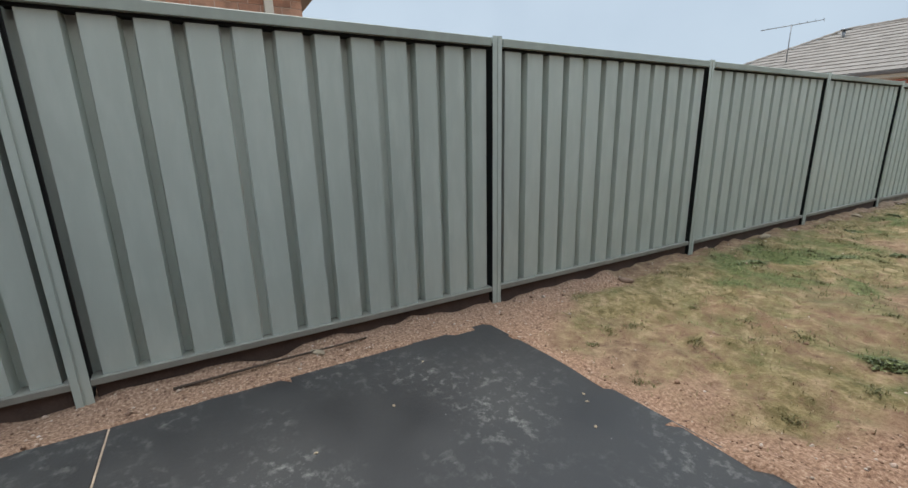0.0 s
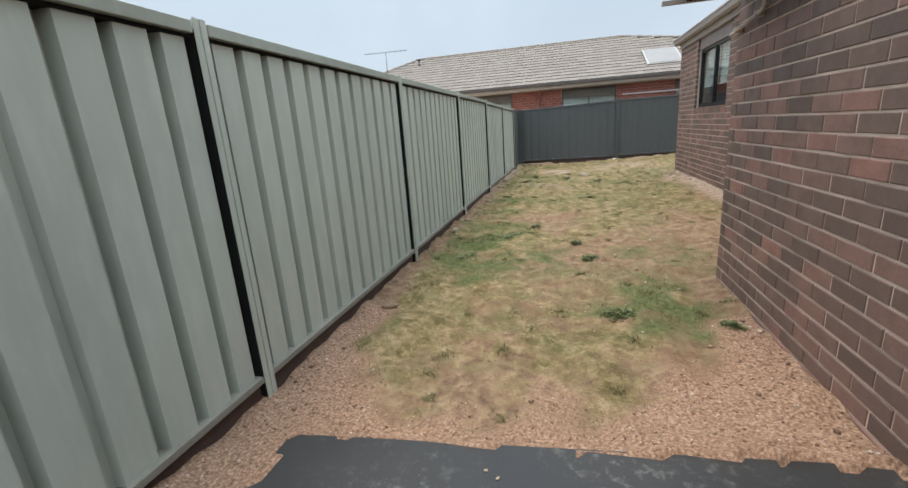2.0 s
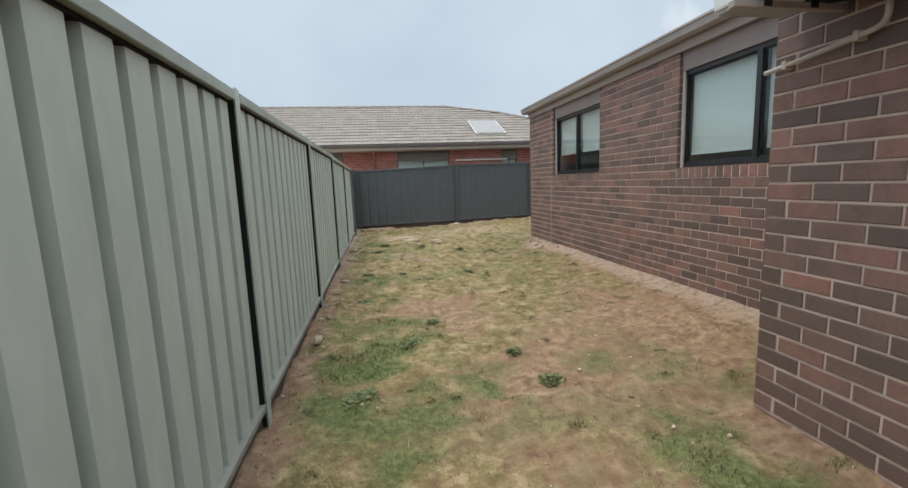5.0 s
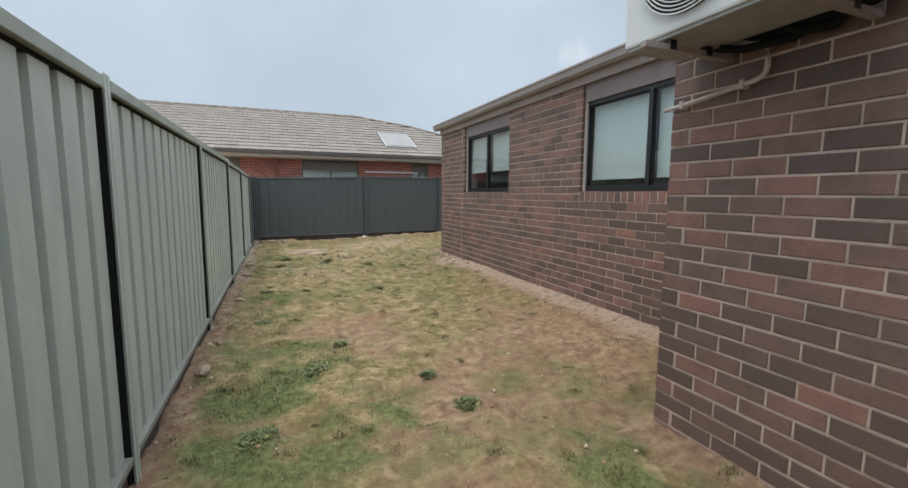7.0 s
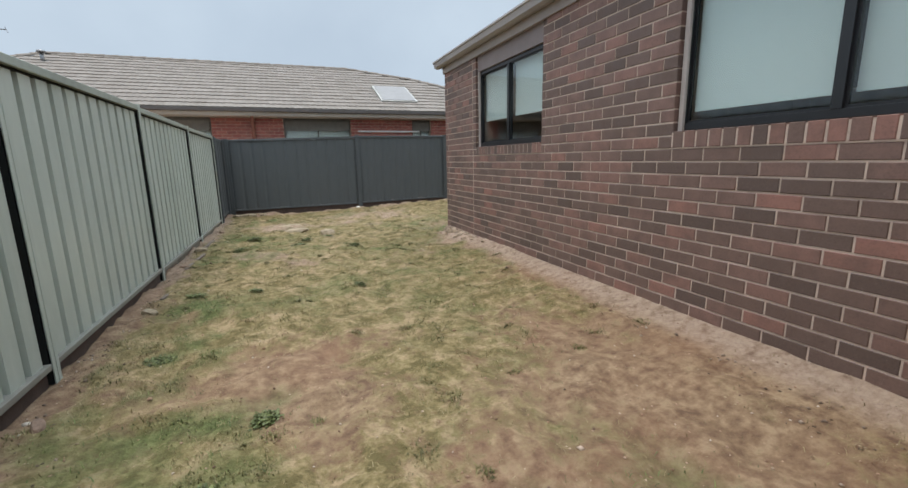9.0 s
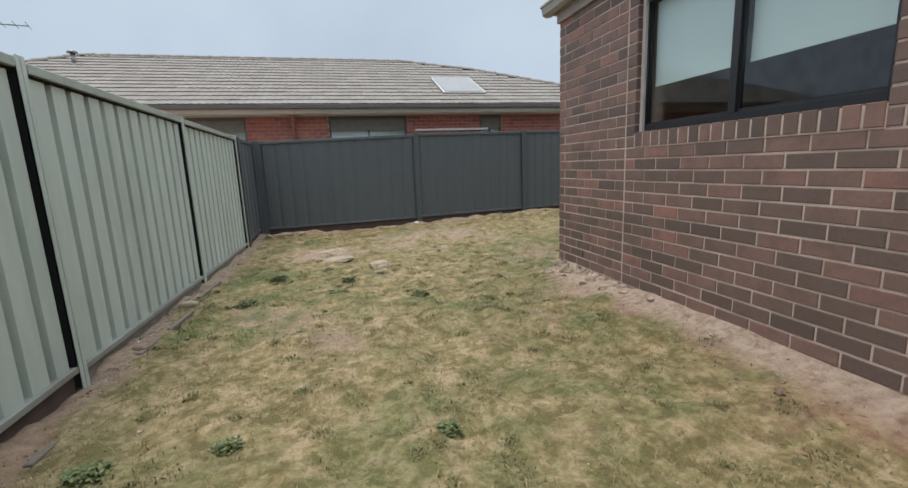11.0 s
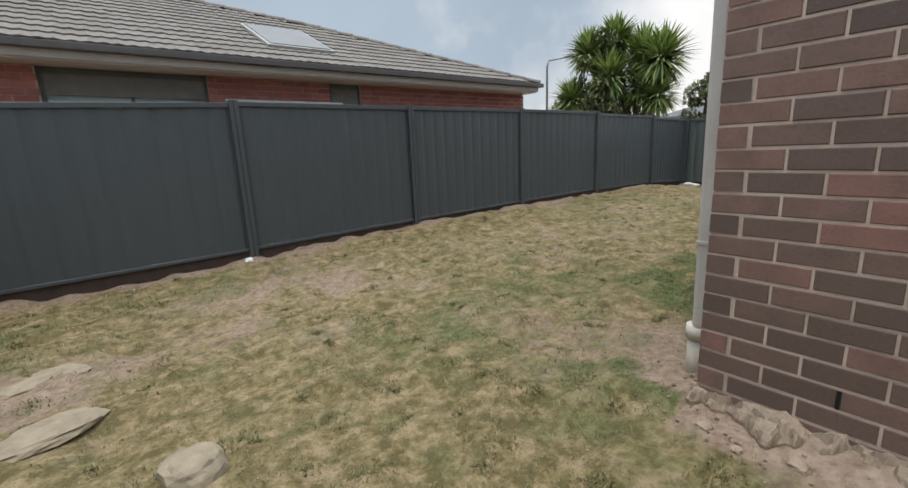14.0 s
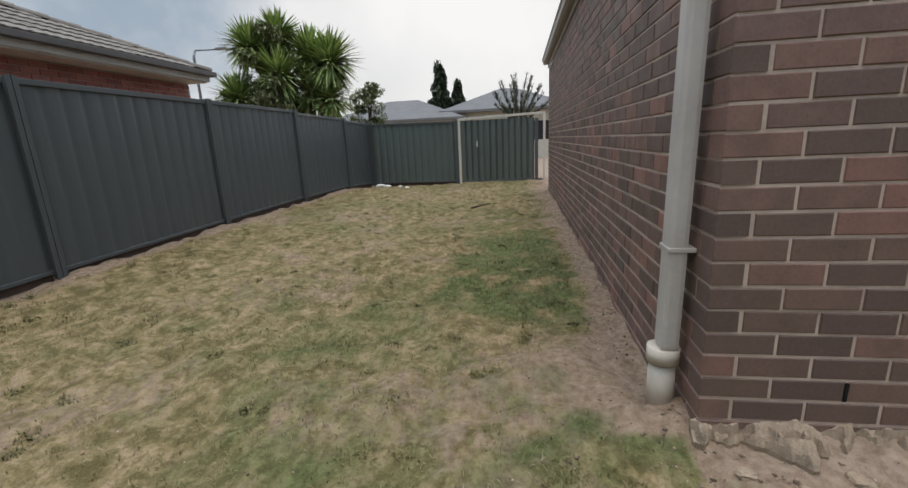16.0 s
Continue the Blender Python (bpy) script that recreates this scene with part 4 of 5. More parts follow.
# ---- air conditioner ----
def air_conditioner():
    x0, x1, y0, y1, z0, z1 = -0.25, 0.085, 2.66, 3.56, 1.96, 2.60
    ac = thing("air_conditioner", (x0 + x1) / 2, (y0 + y1) / 2, z0 - 0.06, "white outdoor air conditioner unit on a steel wall bracket", "air conditioner")
    bm = bmesh.new()
    add_box(bm, (x0, y0, z0 + 0.01), (x1, y1, z1), 0.012)
    child(part("body", bm, M_WHITE), ac)
    boxes("base_pan", [((x0 + 0.012, y0 + 0.012, z0 - 0.004), (x1 - 0.012, y1 - 0.012, z0 + 0.0095))], M_UNDER, ac, "grey underside pan", 0.002)
    cy, cz, R = y0 + 0.56, (z0 + z1) / 2, 0.255
    vs, fs = [], []
    for k in range(17):
        r = R * (k + 1) / 17.0
        base, N = len(vs), 40
        for i in range(N):
            u = 2 * math.pi * i / N
            for dr, dx in ((-0.0025, 0), (0.0025, 0), (0.0025, 0.005), (-0.0025, 0.005)):
                vs.append((x0 - 0.018 - 0.012 * math.cos(r / R * 1.5) + dx, cy + (r + dr) * math.cos(u), cz + (r + dr) * math.sin(u)))
        for i in range(N):
            for j in range(4):
                fs.append((base + i * 4 + j, base + i * 4 + (j + 1) % 4, base + ((i + 1) % N) * 4 + (j + 1) % 4, base + ((i + 1) % N) * 4 + j))
    child(link_mesh("fan_grille", mesh_of("fan_grille", vs, fs, M_WHITE), None, "round wire fan grille"), ac)
    # solid dark disc in place of the unlit space behind the grille
    bm = bmesh.new()
    bmesh.ops.create_cone(bm, cap_ends=True, segments=40, radius1=R, radius2=R, depth=0.004, matrix=Matrix.Translation((x0 - 0.003, cy, cz)) @ Matrix.Rotation(radians(90), 4, "Y"))
    child(part("fan_opening", bm, M_UNLIT, None, "dark disc for the unlit fan opening"), ac)
    boxes("fan_blade", [((x0 - 0.014, cy - 0.2, cz - 0.03), (x0 - 0.009, cy + 0.2, cz + 0.03)), ((x0 - 0.0135, cy - 0.03, cz - 0.2), (x0 - 0.0095, cy + 0.03, cz + 0.2))], M_BLACK, ac)
    for k, y in enumerate((2.80, 3.34)):
        boxes("bracket", [((x0 - 0.10, y - 0.016, z0 - 0.050), (0.178, y + 0.016, z0 - 0.047)), ((x0 - 0.10, y - 0.016, z0 - 0.047), (0.178, y - 0.013, z0 - 0.026)),
                              ((0.170, y - 0.02, z0 - 0.0465), (0.178, y + 0.02, z0 + 0.42)), ((x0 - 0.104, y - 0.016, z0 - 0.050), (x0 - 0.1005, y + 0.016, z0 - 0.026))], M_BEIGE, ac, "beige-grey steel wall bracket")
        for dx in (0.03, 0.25):
            boxes("rubber_foot", [((x0 + dx, y - 0.018, z0 - 0.0465), (x0 + dx + 0.04, y + 0.018, z0 - 0.0045))], M_BLACK, ac, "black rubber foot", 0.004)
        boxes("brace", [((-0.02, y - 0.004, z0 - 0.051), (0.169, y + 0.004, z0 - 0.03))], M_UNDER, ac)
    pipe = thing("drain_pipe", 0.15, 3.4, 1.72, "beige lagged drain pipe fixed along the brown brick wall", "pipe")
    tube("pipe", [(0.10, 3.30, 1.965), (0.13, 3.25, 1.962), (0.146, 3.20, 1.955), (0.150, 3.175, 1.945), (0.150, 3.158, 1.93), (0.150, 3.150, 1.91), (0.150, 3.148, 1.87), (0.150, 3.148, 1.835), (0.150, 3.154, 1.815), (0.150, 3.168, 1.80), (0.150, 3.19, 1.792), (0.150, 3.30, 1.777), (0.150, 3.50, 1.755), (0.150, 3.67, 1.74)], 0.0115, M_PIPE, pipe, "", 12)
    for y, z in ((3.25, 1.782), (3.56, 1.748)):
        boxes("pipe_clip", [((0.136, y - 0.012, z - 0.016), (0.184, y + 0.012, z + 0.024))], M_PIPE, pipe, "", 0.004)
    tube("refrigerant_line", [(0.05, 3.30, z0 - 0.02), (0.12, 3.24, z0 - 0.03), (0.15, 3.05, z0 - 0.035), (0.15, 2.90, z0 + 0.02)], 0.017, M_SHADE_LAGGING, ac, "black tube for refrigerant lines and shade behind the unit")
    tube("refrigerant_line", [(0.08, 3.10, z0 + 0.05), (0.14, 3.02, z0 - 0.02), (0.155, 2.92, z0 - 0.03), (0.155, 2.84, z0 + 0.06)], 0.022, M_SHADE_LAGGING, ac, "black tube for refrigerant lines and shade behind the unit")
    # four added black tubes stand in for the unlit gap between unit and wall
    for k, (dx, dz, ra) in enumerate(((0.0, 0.02, 0.026), (0.004, 0.085, 0.030), (-0.002, 0.16, 0.028), (0.002, 0.235, 0.024))):
        tube("refrigerant_line", [(0.148 + dx, 2.70, z0 + dz + 0.05), (0.150 + dx, 2.80, z0 + dz), (0.150 + dx, 3.10, z0 + dz - 0.012), (0.150 + dx, 3.38, z0 + dz), (0.148 + dx, 3.44, z0 + dz + 0.04)], ra, M_SHADE_LAGGING, ac, "black tube for refrigerant lines and shade behind the unit")
    boxes("valve_cover", [((0.086, 2.72, z0 + 0.04), (0.15, 2.95, z0 + 0.25))], M_BLACK, ac, "dark valve cover", 0.01)


air_conditioner()


# ---- downpipe ----
def downpipe():
    x, y = 1.475, REAR_Y + 0.062
    d = thing("downpipe", x, y, 0.1, "weathered grey downpipe standing in a white plastic drain socket", "downpipe")
    lean = 0.035
    bm = bmesh.new()
    add_box(bm, (x - 0.048, y - 0.036, 0.30), (x + 0.048, y + 0.036, 2.56), 0.018)
    for v in bm.verts:
        v.co.x += lean * (1.4 - v.co.z) / 1.4
    child(part("pipe", bm, M_DOWNPIPE), d)
    tube("socket", [(x + 0.028, y + 0.01, 0.02), (x + 0.028, y + 0.01, 0.235)], 0.052, M_PVC, d, "white plastic drain socket", 20)
    tube("socket_collar", [(x + 0.028, y + 0.01, 0.236), (x + 0.028, y + 0.01, 0.30)], 0.062, M_PVC, d, "", 20)
    boxes("pipe_clip", [((x - 0.036, REAR_Y + 0.002, 0.705), (x + 0.071, REAR_Y + 0.101, 0.723))], M_DOWNPIPE, d, "strap clip round the pipe", 0.004)


downpipe()


# ---- the house behind the back fence ----
def tile_mesh():
    """One wavy roof tile, 0.30 wide and 0.36 long."""
    vs, fs, N = [], [], 8
    for j, (v, h) in enumerate(((0.0, 0.0), (0.36, 0.0))):
        for i in range(N + 1):
            u = i / N
            w = 0.0055 * math.cos(2 * math.pi * u * 2)
            vs.append((0.30 * u, v, w + 0.032 - 0.022 * j))
    for i in range(N + 1):
        vs.append((0.30 * i / N, 0.0, vs[i][2] - 0.018))
    n = N + 1
    for i in range(N):
        fs.append((i, i + 1, n + i + 1, n + i))
        fs.append((2 * n + i, 2 * n + i + 1, i + 1, i))
    return mesh_of("roof_tile", vs, fs, M_TILE)


def neighbour_house():
    EY, EZ, SL = 16.66, 2.60, 0.445
    h = thing("brick_house", 0, 17.1, -0.09, "single-storey red brick house with a weathered grey tiled hip roof", "house")
    xl, xr = -11.6, 7.75
    A, B = (1.3, 21.0), (3.5, 20.0)
    L = (-7.6, 21.0)
    zz = lambda y: EZ + SL * (y - EY)  # noqa: E731
    roof_v = [(xl, EY, EZ), (xr, EY, EZ), (B[0], B[1], zz(B[1])), (A[0], A[1], zz(A[1])), (L[0], L[1], zz(L[1])), (xr, 25.4, EZ), (xl, 25.4, EZ)]
    top = [(0, 1, 2, 3, 4), (1, 5, 2), (2, 5, 3), (3, 5, 6, 4), (4, 6, 0)]
    n = len(roof_v)
    faces = top + [tuple(i + n for i in reversed(f)) for f in top] + [(0, n, n + 1, 1), (1, n + 1, n + 5, 5), (5, n + 5, n + 6, 6), (6, n + 6, n, 0)]
    roof = child(link_mesh("roof", mesh_of("roof", roof_v + [(x, y, z - 0.06) for x, y, z in roof_v], faces, M_TILE), None, "grey-brown tiled hip roof"), h)
    pitch = math.atan(SL)
    tm = tile_mesh()
    inside = lambda x, y: y < 21.0 and x > xl + (y - EY) * 4.0 / 4.34 + 0.05 and (x + 0.3 < xr - (y - EY) * 4.25 / 3.34 - 0.02 if y < 20 else x + 0.3 < B[0] - (y - 20) * 2.2)  # noqa: E731
    row, spots = 0, []
    step = 0.325
    while True:
        s = row * step - 0.03
        y = EY + s * math.cos(pitch)
        if y > 20.95:
            break
        for c in range(66):
            x = xl + 0.3 * c + 0.0
            if inside(x, y + 0.15):
                spots.append((x, y, EZ + s * math.sin(pitch) + 0.012))
        row += 1
    spots.sort(key=lambda p: (p[0] - 1.5) ** 2 * 0.35 + (p[1] - 15) ** 2)
    rnd = random.Random(3)
    rot = Matrix.Rotation(pitch, 4, "X")
    vs, fs = [], []
    for i, p in enumerate(spots):
        m = Matrix.Translation((p[0], p[1], p[2] + rnd.uniform(0, 0.006))) @ rot
        if i < 300:
            ob = new("roof_tile", tm)
            ob.parent = roof
            ob.matrix_local = m
        else:
            base = len(vs)
            vs += [m @ v.co for v in tm.vertices]
            fs += [tuple(base + k for k in q.vertices) for q in tm.polygons]
    t = link_mesh("tiling", mesh_of("tiling", vs, fs, M_TILE), None, "", "stuff")
    t.parent = roof
    def cap(p, q):
        p, q = Vector(p), Vector(q)
        cnt = int((q - p).length / 0.36)
        vs, fs = [], []
        side = (q - p).cross(Vector((0, 0, 1))).normalized()
        up = side.cross((q - p).normalized())
        for k in range(cnt):
            a, b = p + (q - p) * k / cnt, p + (q - p) * (k + 1.12) / cnt
            base = len(vs)
            for pt, rr, lift in ((a, 0.10, 0.010), (b, 0.09, 0.0)):
                for i in range(7):
                    u = math.pi * i / 6
                    vs.append(pt + side * rr * math.cos(u) + up * (rr * 0.75 * math.sin(u) + lift))
            for i in range(6):
                fs.append((base + i, base + i + 1, base + 8 + i, base + 7 + i))
            fs.append(tuple(base + i for i in range(7)))
        ob = link_mesh("ridge_cap", mesh_of("ridge_cap", vs, fs, M_TILE), None, "row of ridge caps", "stuff")
        ob.parent = roof
    pts = {k: roof_v[i] for k, i in (("el", 0), ("er", 1), ("b", 2), ("a", 3), ("l", 4))}
    for a, b in (("er", "b"), ("b", "a"), ("a", "l"), ("el", "l")):
        cap(pts[a], pts[b])
    # walls, with the window openings between the brick stretches
    wy, wz = 17.1, 2.40
    stretches = ((-11.0, -4.6), (-2.88, -1.07), (0.8, 2.69), (3.3, 7.64))
    vs_items = [((a, wy, -0.09), (b, wy + 0.25, wz)) for a, b in stretches]
    vs_items += [((a, wy, -0.09), (b, wy + 0.25, 1.35)) for a, b in ((-4.6, -2.88), (-1.07, 0.8), (2.69, 3.3))]
    vs_items += [((7.39, wy + 0.251, -0.09), (7.64, 24.9, wz)), ((-11.0, wy + 0.251, -0.09), (-10.75, 24.9, wz)), ((-10.7, 24.6, -0.09), (7.38, 24.9, wz))]
    wall = boxes("wall", vs_items, M_MORTAR, h, "red brick wall")
    bv, bf = [], []
    rr = random.Random(5)
    for a, b in stretches:
        for k in range(10):
            z = 1.53 + k * 0.086
            x = a
            while x < b - 0.02:
                e = min(x + (0.11 if x == a and k % 2 else 0.23), b)
                base = len(bv)
                d = rr.uniform(0, 0.002)
                for yy in (wy - 0.010 - d, wy - 0.0005):
                    bv += [(x, yy, z), (e, yy, z), (e, yy, z + 0.076), (x, yy, z + 0.076)]
                bf += [(base, base + 1, base + 2, base + 3), (base, base + 4, base + 5, base + 1), (base + 1, base + 5, base + 6, base + 2), (base + 2, base + 6, base + 7, base + 3), (base + 3, base + 7, base + 4, base)]
                x = e + 0.01
    for k in range(10):
        z = 1.53 + k * 0.086
        y = wy - 0.01
        while y < 21:
            base = len(bv)
            for xx in (7.651, 7.6405):
                bv += [(xx, y, z), (xx, y + 0.23, z), (xx, y + 0.23, z + 0.076), (xx, y, z + 0.076)]
            bf += [(base, base + 1, base + 2, base + 3), (base, base + 4, base + 5, base + 1), (base + 1, base + 5, base + 6, base + 2), (base + 2, base + 6, base + 7, base + 3), (base + 3, base + 7, base + 4, base)]
            y += 0.24
    w = link_mesh("brickwork", mesh_of("brickwork", bv, bf, M_RED), None, "", "stuff")
    w.parent = wall
    w.location = (0, 0, 0)
    boxes("soffit", [((xl + 0.3, EY + 0.06, 2.405), (xr - 0.06, wy + 0.3, 2.43)), ((7.39, wy + 0.301, 2.405), (xr - 0.06, 25.2, 2.43))], M_CREAM, h, "cream eave lining")
    boxes("fascia", [((xl, EY + 0.02, 2.425), (xr - 0.03, EY + 0.05, 2.535)), ((xr - 0.06, EY + 0.051, 2.431), (xr - 0.03, 25.2, 2.535))], M_CREAM, h, "cream fascia board")
    boxes("gutter", [((xl, EY - 0.09, 2.515), (xr + 0.05, EY + 0.019, 2.60)), ((xr - 0.02, EY + 0.0195, 2.515), (xr + 0.05, 25.2, 2.60))], simple("gutter_dark", (0.11, 0.095, 0.085), 0.4), h, "dark brown gutter", 0.01)
    for a, b in ((-4.6, -2.88), (-1.07, 0.8), (2.69, 3.3)):
        win = child(boxes("window", [((a, wy + 0.08, 1.35), (a + 0.05, wy + 0.13, wz)), ((b - 0.05, wy + 0.08, 1.35), (b, wy + 0.13, wz)), ((a + 0.05, wy + 0.08, 2.25), (b - 0.05, wy + 0.13, wz)), ((a + 0.05, wy + 0.08, 1.35), (b - 0.05, wy + 0.13, 1.40)), (((a + b) / 2 - 0.02, wy + 0.082, 1.40), ((a + b) / 2 + 0.02, wy + 0.13, 2.25))], simple("olive_frame", (0.13, 0.135, 0.11), 0.5), None, "olive window frame"), h)
        for lo, hi, m, nm in (((a + 0.05, wy + 0.10, 1.41), (b - 0.05, wy + 0.105, 2.24), M_GLASS, "pane"), ((a + 0.04, wy + 0.16, 1.5), (b - 0.04, wy + 0.165, 2.3), M_BLIND, "blind"), ((a + 0.051, wy + 0.055, 2.06), (b - 0.051, wy + 0.079, 2.32), simple("olive_shutter", (0.20, 0.195, 0.17), 0.7), "shutter")):
            o = boxes(nm, [(lo, hi)], m)
            o.parent = win
            o.location = (0, 0, 0)
    tube("drain_pipe", [(-1.85, wy - 0.05, 0.0), (-1.85, wy - 0.05, 2.25), (-1.85, EY + 0.10, 2.43)], 0.045, simple("terracotta_paint", (0.34, 0.15, 0.11), 0.5), h, "terracotta painted downpipe")
    boxes("wall_conduit", [((1.0, wy - 0.06, 2.02), (2.9, wy - 0.02, 2.07))], M_WHITE, h, "white conduit on the wall", 0.008)
    # roof window
    c = Vector((2.40, 18.10, zz(18.05) + 0.06))
    sk = thing("skylight", c.x, c.y, c.z, "pale roof window set into the tiles", "skylight")
    m = rot
    def flat(name, sx, sy, z0, z1, mat, lab):
        bm = bmesh.new()
        add_box(bm, (-sx, -sy, z0), (sx, sy, z1), 0.008)
        ob = part(name, bm, mat, sk, lab)
        ob.matrix_local = m
    flat("frame", 0.58, 0.82, -0.05, 0.05, M_UNDER, "grey metal frame")
    flat("glazing", 0.52, 0.76, 0.0505, 0.065, simple("milky_glazing", (0.27, 0.265, 0.26), 0.65, var=0.1, spec=0.25), "milky white glazing")
    v = thing("roof_vent", -7.35, 20.1, zz(20.1), "small metal vent pipe on the roof", "vent")
    tube("pipe", [(-7.35, 20.1, zz(20.1) - 0.05), (-7.35, 20.1, zz(20.1) + 0.26)], 0.05, M_METAL, v)
    tube("cowl", [(-7.35, 20.1, zz(20.1) + 0.261), (-7.35, 20.1, zz(20.1) + 0.32)], 0.12, M_METAL, v, "round cowl", 12, 0.85)
    an = thing("tv_antenna", -8.2, 18.5, 3.2, "thin metal television antenna on the roof", "antenna")
    zb = zz(18.3)
    tube("mast", [(-8.2, 18.3, zb - 0.05), (-8.2, 18.3, 4.58)], 0.018, M_METAL, an)
    tube("boom", [(-9.0, 18.0, 4.52), (-7.4, 18.6, 4.60)], 0.014, M_METAL, an)
    for k in range(9):
        f = k / 8
        cx, cy, cz = -9.0 + 1.6 * f, 18.0 + 0.6 * f, 4.52 + 0.08 * f
        ll = 0.14 + 0.16 * f
        tube("element", [(cx + ll * 0.35, cy - ll, cz), (cx - ll * 0.35, cy + ll, cz)], 0.006, M_METAL, an, "", 6)


neighbour_house()


def left_house():
    h = thing("neighbouring_house", -7.5, -2, -0.09, "orange brick house with a cream downpipe behind the grey-green fence", "house")
    x, y1 = -6.0, 1.36
    wall = boxes("wall", [((x - 3, -6, -0.09), (x, y1, 3.1))], M_MORTAR, h)
    bv, bf = [], []
    for k in range(18):
        z = 1.5 + 0.086 * k
        y = y1 + 0.01 if k % 2 else y1 - 0.11
        yb = y1 + 0.01
        while yb > -3:
            e = (y if yb == y1 + 0.01 and not k % 2 else yb - 0.23)
            base = len(bv)
            for xx in (x + 0.010, x + 0.0005):
                bv += [(xx, e, z), (xx, yb, z), (xx, yb, z + 0.076), (xx, e, z + 0.076)]
            bf += [(base, base + 1, base + 2, base + 3), (base, base + 4, base + 5, base + 1), (base + 1, base + 5, base + 6, base + 2), (base + 2, base + 6, base + 7, base + 3), (base + 3, base + 7, base + 4, base)]
            yb = e - 0.01
    o = link_mesh("brickwork", mesh_of("brickwork", bv, bf, M_ORANGE), None, "", "stuff")
    o.parent = wall
    boxes("drain_pipe", [((x + 0.02, 0.93, 0), (x + 0.09, 1.03, 3.0))], M_CREAM, h, "cream downpipe", 0.01)
    boxes("roof", [((x - 3.4, -6.4, 3.101), (x + 0.4, y1 + 0.4, 3.3))], M_TILE, h)


left_house()


# ---- trees ----
def leaf_mesh(name, blades, material):
    """Narrow leaves: rows of root, tip, width, with a bend."""
    vs, fs = [], []
    for p, q, w, sag in blades:
        p, q = Vector(p), Vector(q)
        d = q - p
        s = d.cross(Vector((0, 0, 1)))
        if s.length < 1e-4:
            s = Vector((1, 0, 0))
        s.normalize()
        mid = p + d * 0.55 + Vector((0, 0, sag))
        b = len(vs)
        vs += [p - s * w * 0.5, p + s * w * 0.5, mid + s * w * 0.5, mid - s * w * 0.5, q]
        fs += [(b, b + 1, b + 2, b + 3), (b + 3, b + 2, b + 4)]
    return mesh_of(name, vs, fs, material)


def rosette(rnd, c, r, n, down=-0.5, w=0.05):
    out = []
    for _ in range(n):
        u = rnd.uniform(0, 2 * math.pi)
        e = rnd.uniform(down, 1.0)
        k = math.sqrt(max(0, 1 - e * e))
        L = r * rnd.uniform(0.75, 1.1)
        out.append((Vector(c) + 0.1 * r * Vector((k * math.cos(u), k * math.sin(u), e)), Vector(c) + L * Vector((k * math.cos(u), k * math.sin(u), e)), w * rnd.uniform(0.7, 1.2), 0.06 * r))
    return out


def yucca(x, y, heads, label):
    rnd = random.Random(int(x * 10))
    t = thing("yucca_tree", x, y, -0.09, label, "tree", "garden trees")
    blades = []
    for hx, hy, hz, r in heads:
        tube("limb", [(x, y, -0.15), (x + hx * 0.3, y + hy * 0.3, hz * 0.45), (x + hx * 0.8, y + hy * 0.8, hz * 0.8), (x + hx, y + hy, hz)], 0.16, M_BARK, t, "", 9, 0.55)
        blades += rosette(rnd, (x + hx, y + hy, hz), r, 520, -0.95, 0.075)
    child(link_mesh("crown", leaf_mesh("crown", blades, M_YUCCA), None, "spiky sword-leaved crown"), t)


def leafy(name, x, y, z0, z1, r, material, label, n=2600, cone=False, size=0.09, group="garden trees"):
    rnd = random.Random(int(x * 7 + y))
    t = thing(name, x, y, -0.09, label, "tree", group)
    tube("trunk", [(x, y, -0.2), (x + 0.05, y, z0 + (z1 - z0) * 0.3), (x, y + 0.05, z0 + (z1 - z0) * 0.75)], 0.1 + r * 0.04, M_BARK, t, "", 9, 0.4)
    clumps = []
    for _ in range(60 if cone else 30):
        u, e = rnd.uniform(0, 2 * math.pi), rnd.uniform(0, 1)
        rr = r * (1 - e) * 0.8 if cone else r * 0.75 * math.sqrt(max(0.05, 1 - (2 * e - 1) ** 2)) * rnd.uniform(0.4, 1)
        clumps.append((x + rr * math.cos(u), y + rr * math.sin(u), z0 + (z1 - z0) * e, r * rnd.uniform(0.2, 0.42) * (0.5 if cone else 1)))
    blades = []
    for k in range(n):
        cx, cy, cz, cr = clumps[k % len(clumps)]
        u, e = rnd.uniform(0, 2 * math.pi), rnd.uniform(-1, 1)
        q = math.sqrt(1 - e * e)
        rad = cr * rnd.uniform(0.5, 1.0)
        c = Vector((cx + rad * q * math.cos(u), cy + rad * q * math.sin(u), cz + rad * e * (1.8 if cone else 0.8)))
        d = Vector((rnd.uniform(-1, 1), rnd.uniform(-1, 1), rnd.uniform(0.2, 1.4) if cone else rnd.uniform(-0.6, 1))).normalized() * size * rnd.uniform(0.7, 1.4)
        blades.append((c - d * 0.5, c + d * 0.5, size * 0.35, 0.0))
    if not cone:
        for k in range(5):
            c = clumps[k * 4]
            tube("limb", [(x, y, z0 + (z1 - z0) * 0.25), ((x + c[0]) / 2, (y + c[1]) / 2, (z0 + c[2]) / 2 + 0.2), c[:3]], 0.05, M_BARK, t, "", 6, 0.4)
    child(link_mesh("crown", leaf_mesh("crown", blades, material), None, "uneven leafy crown"), t)


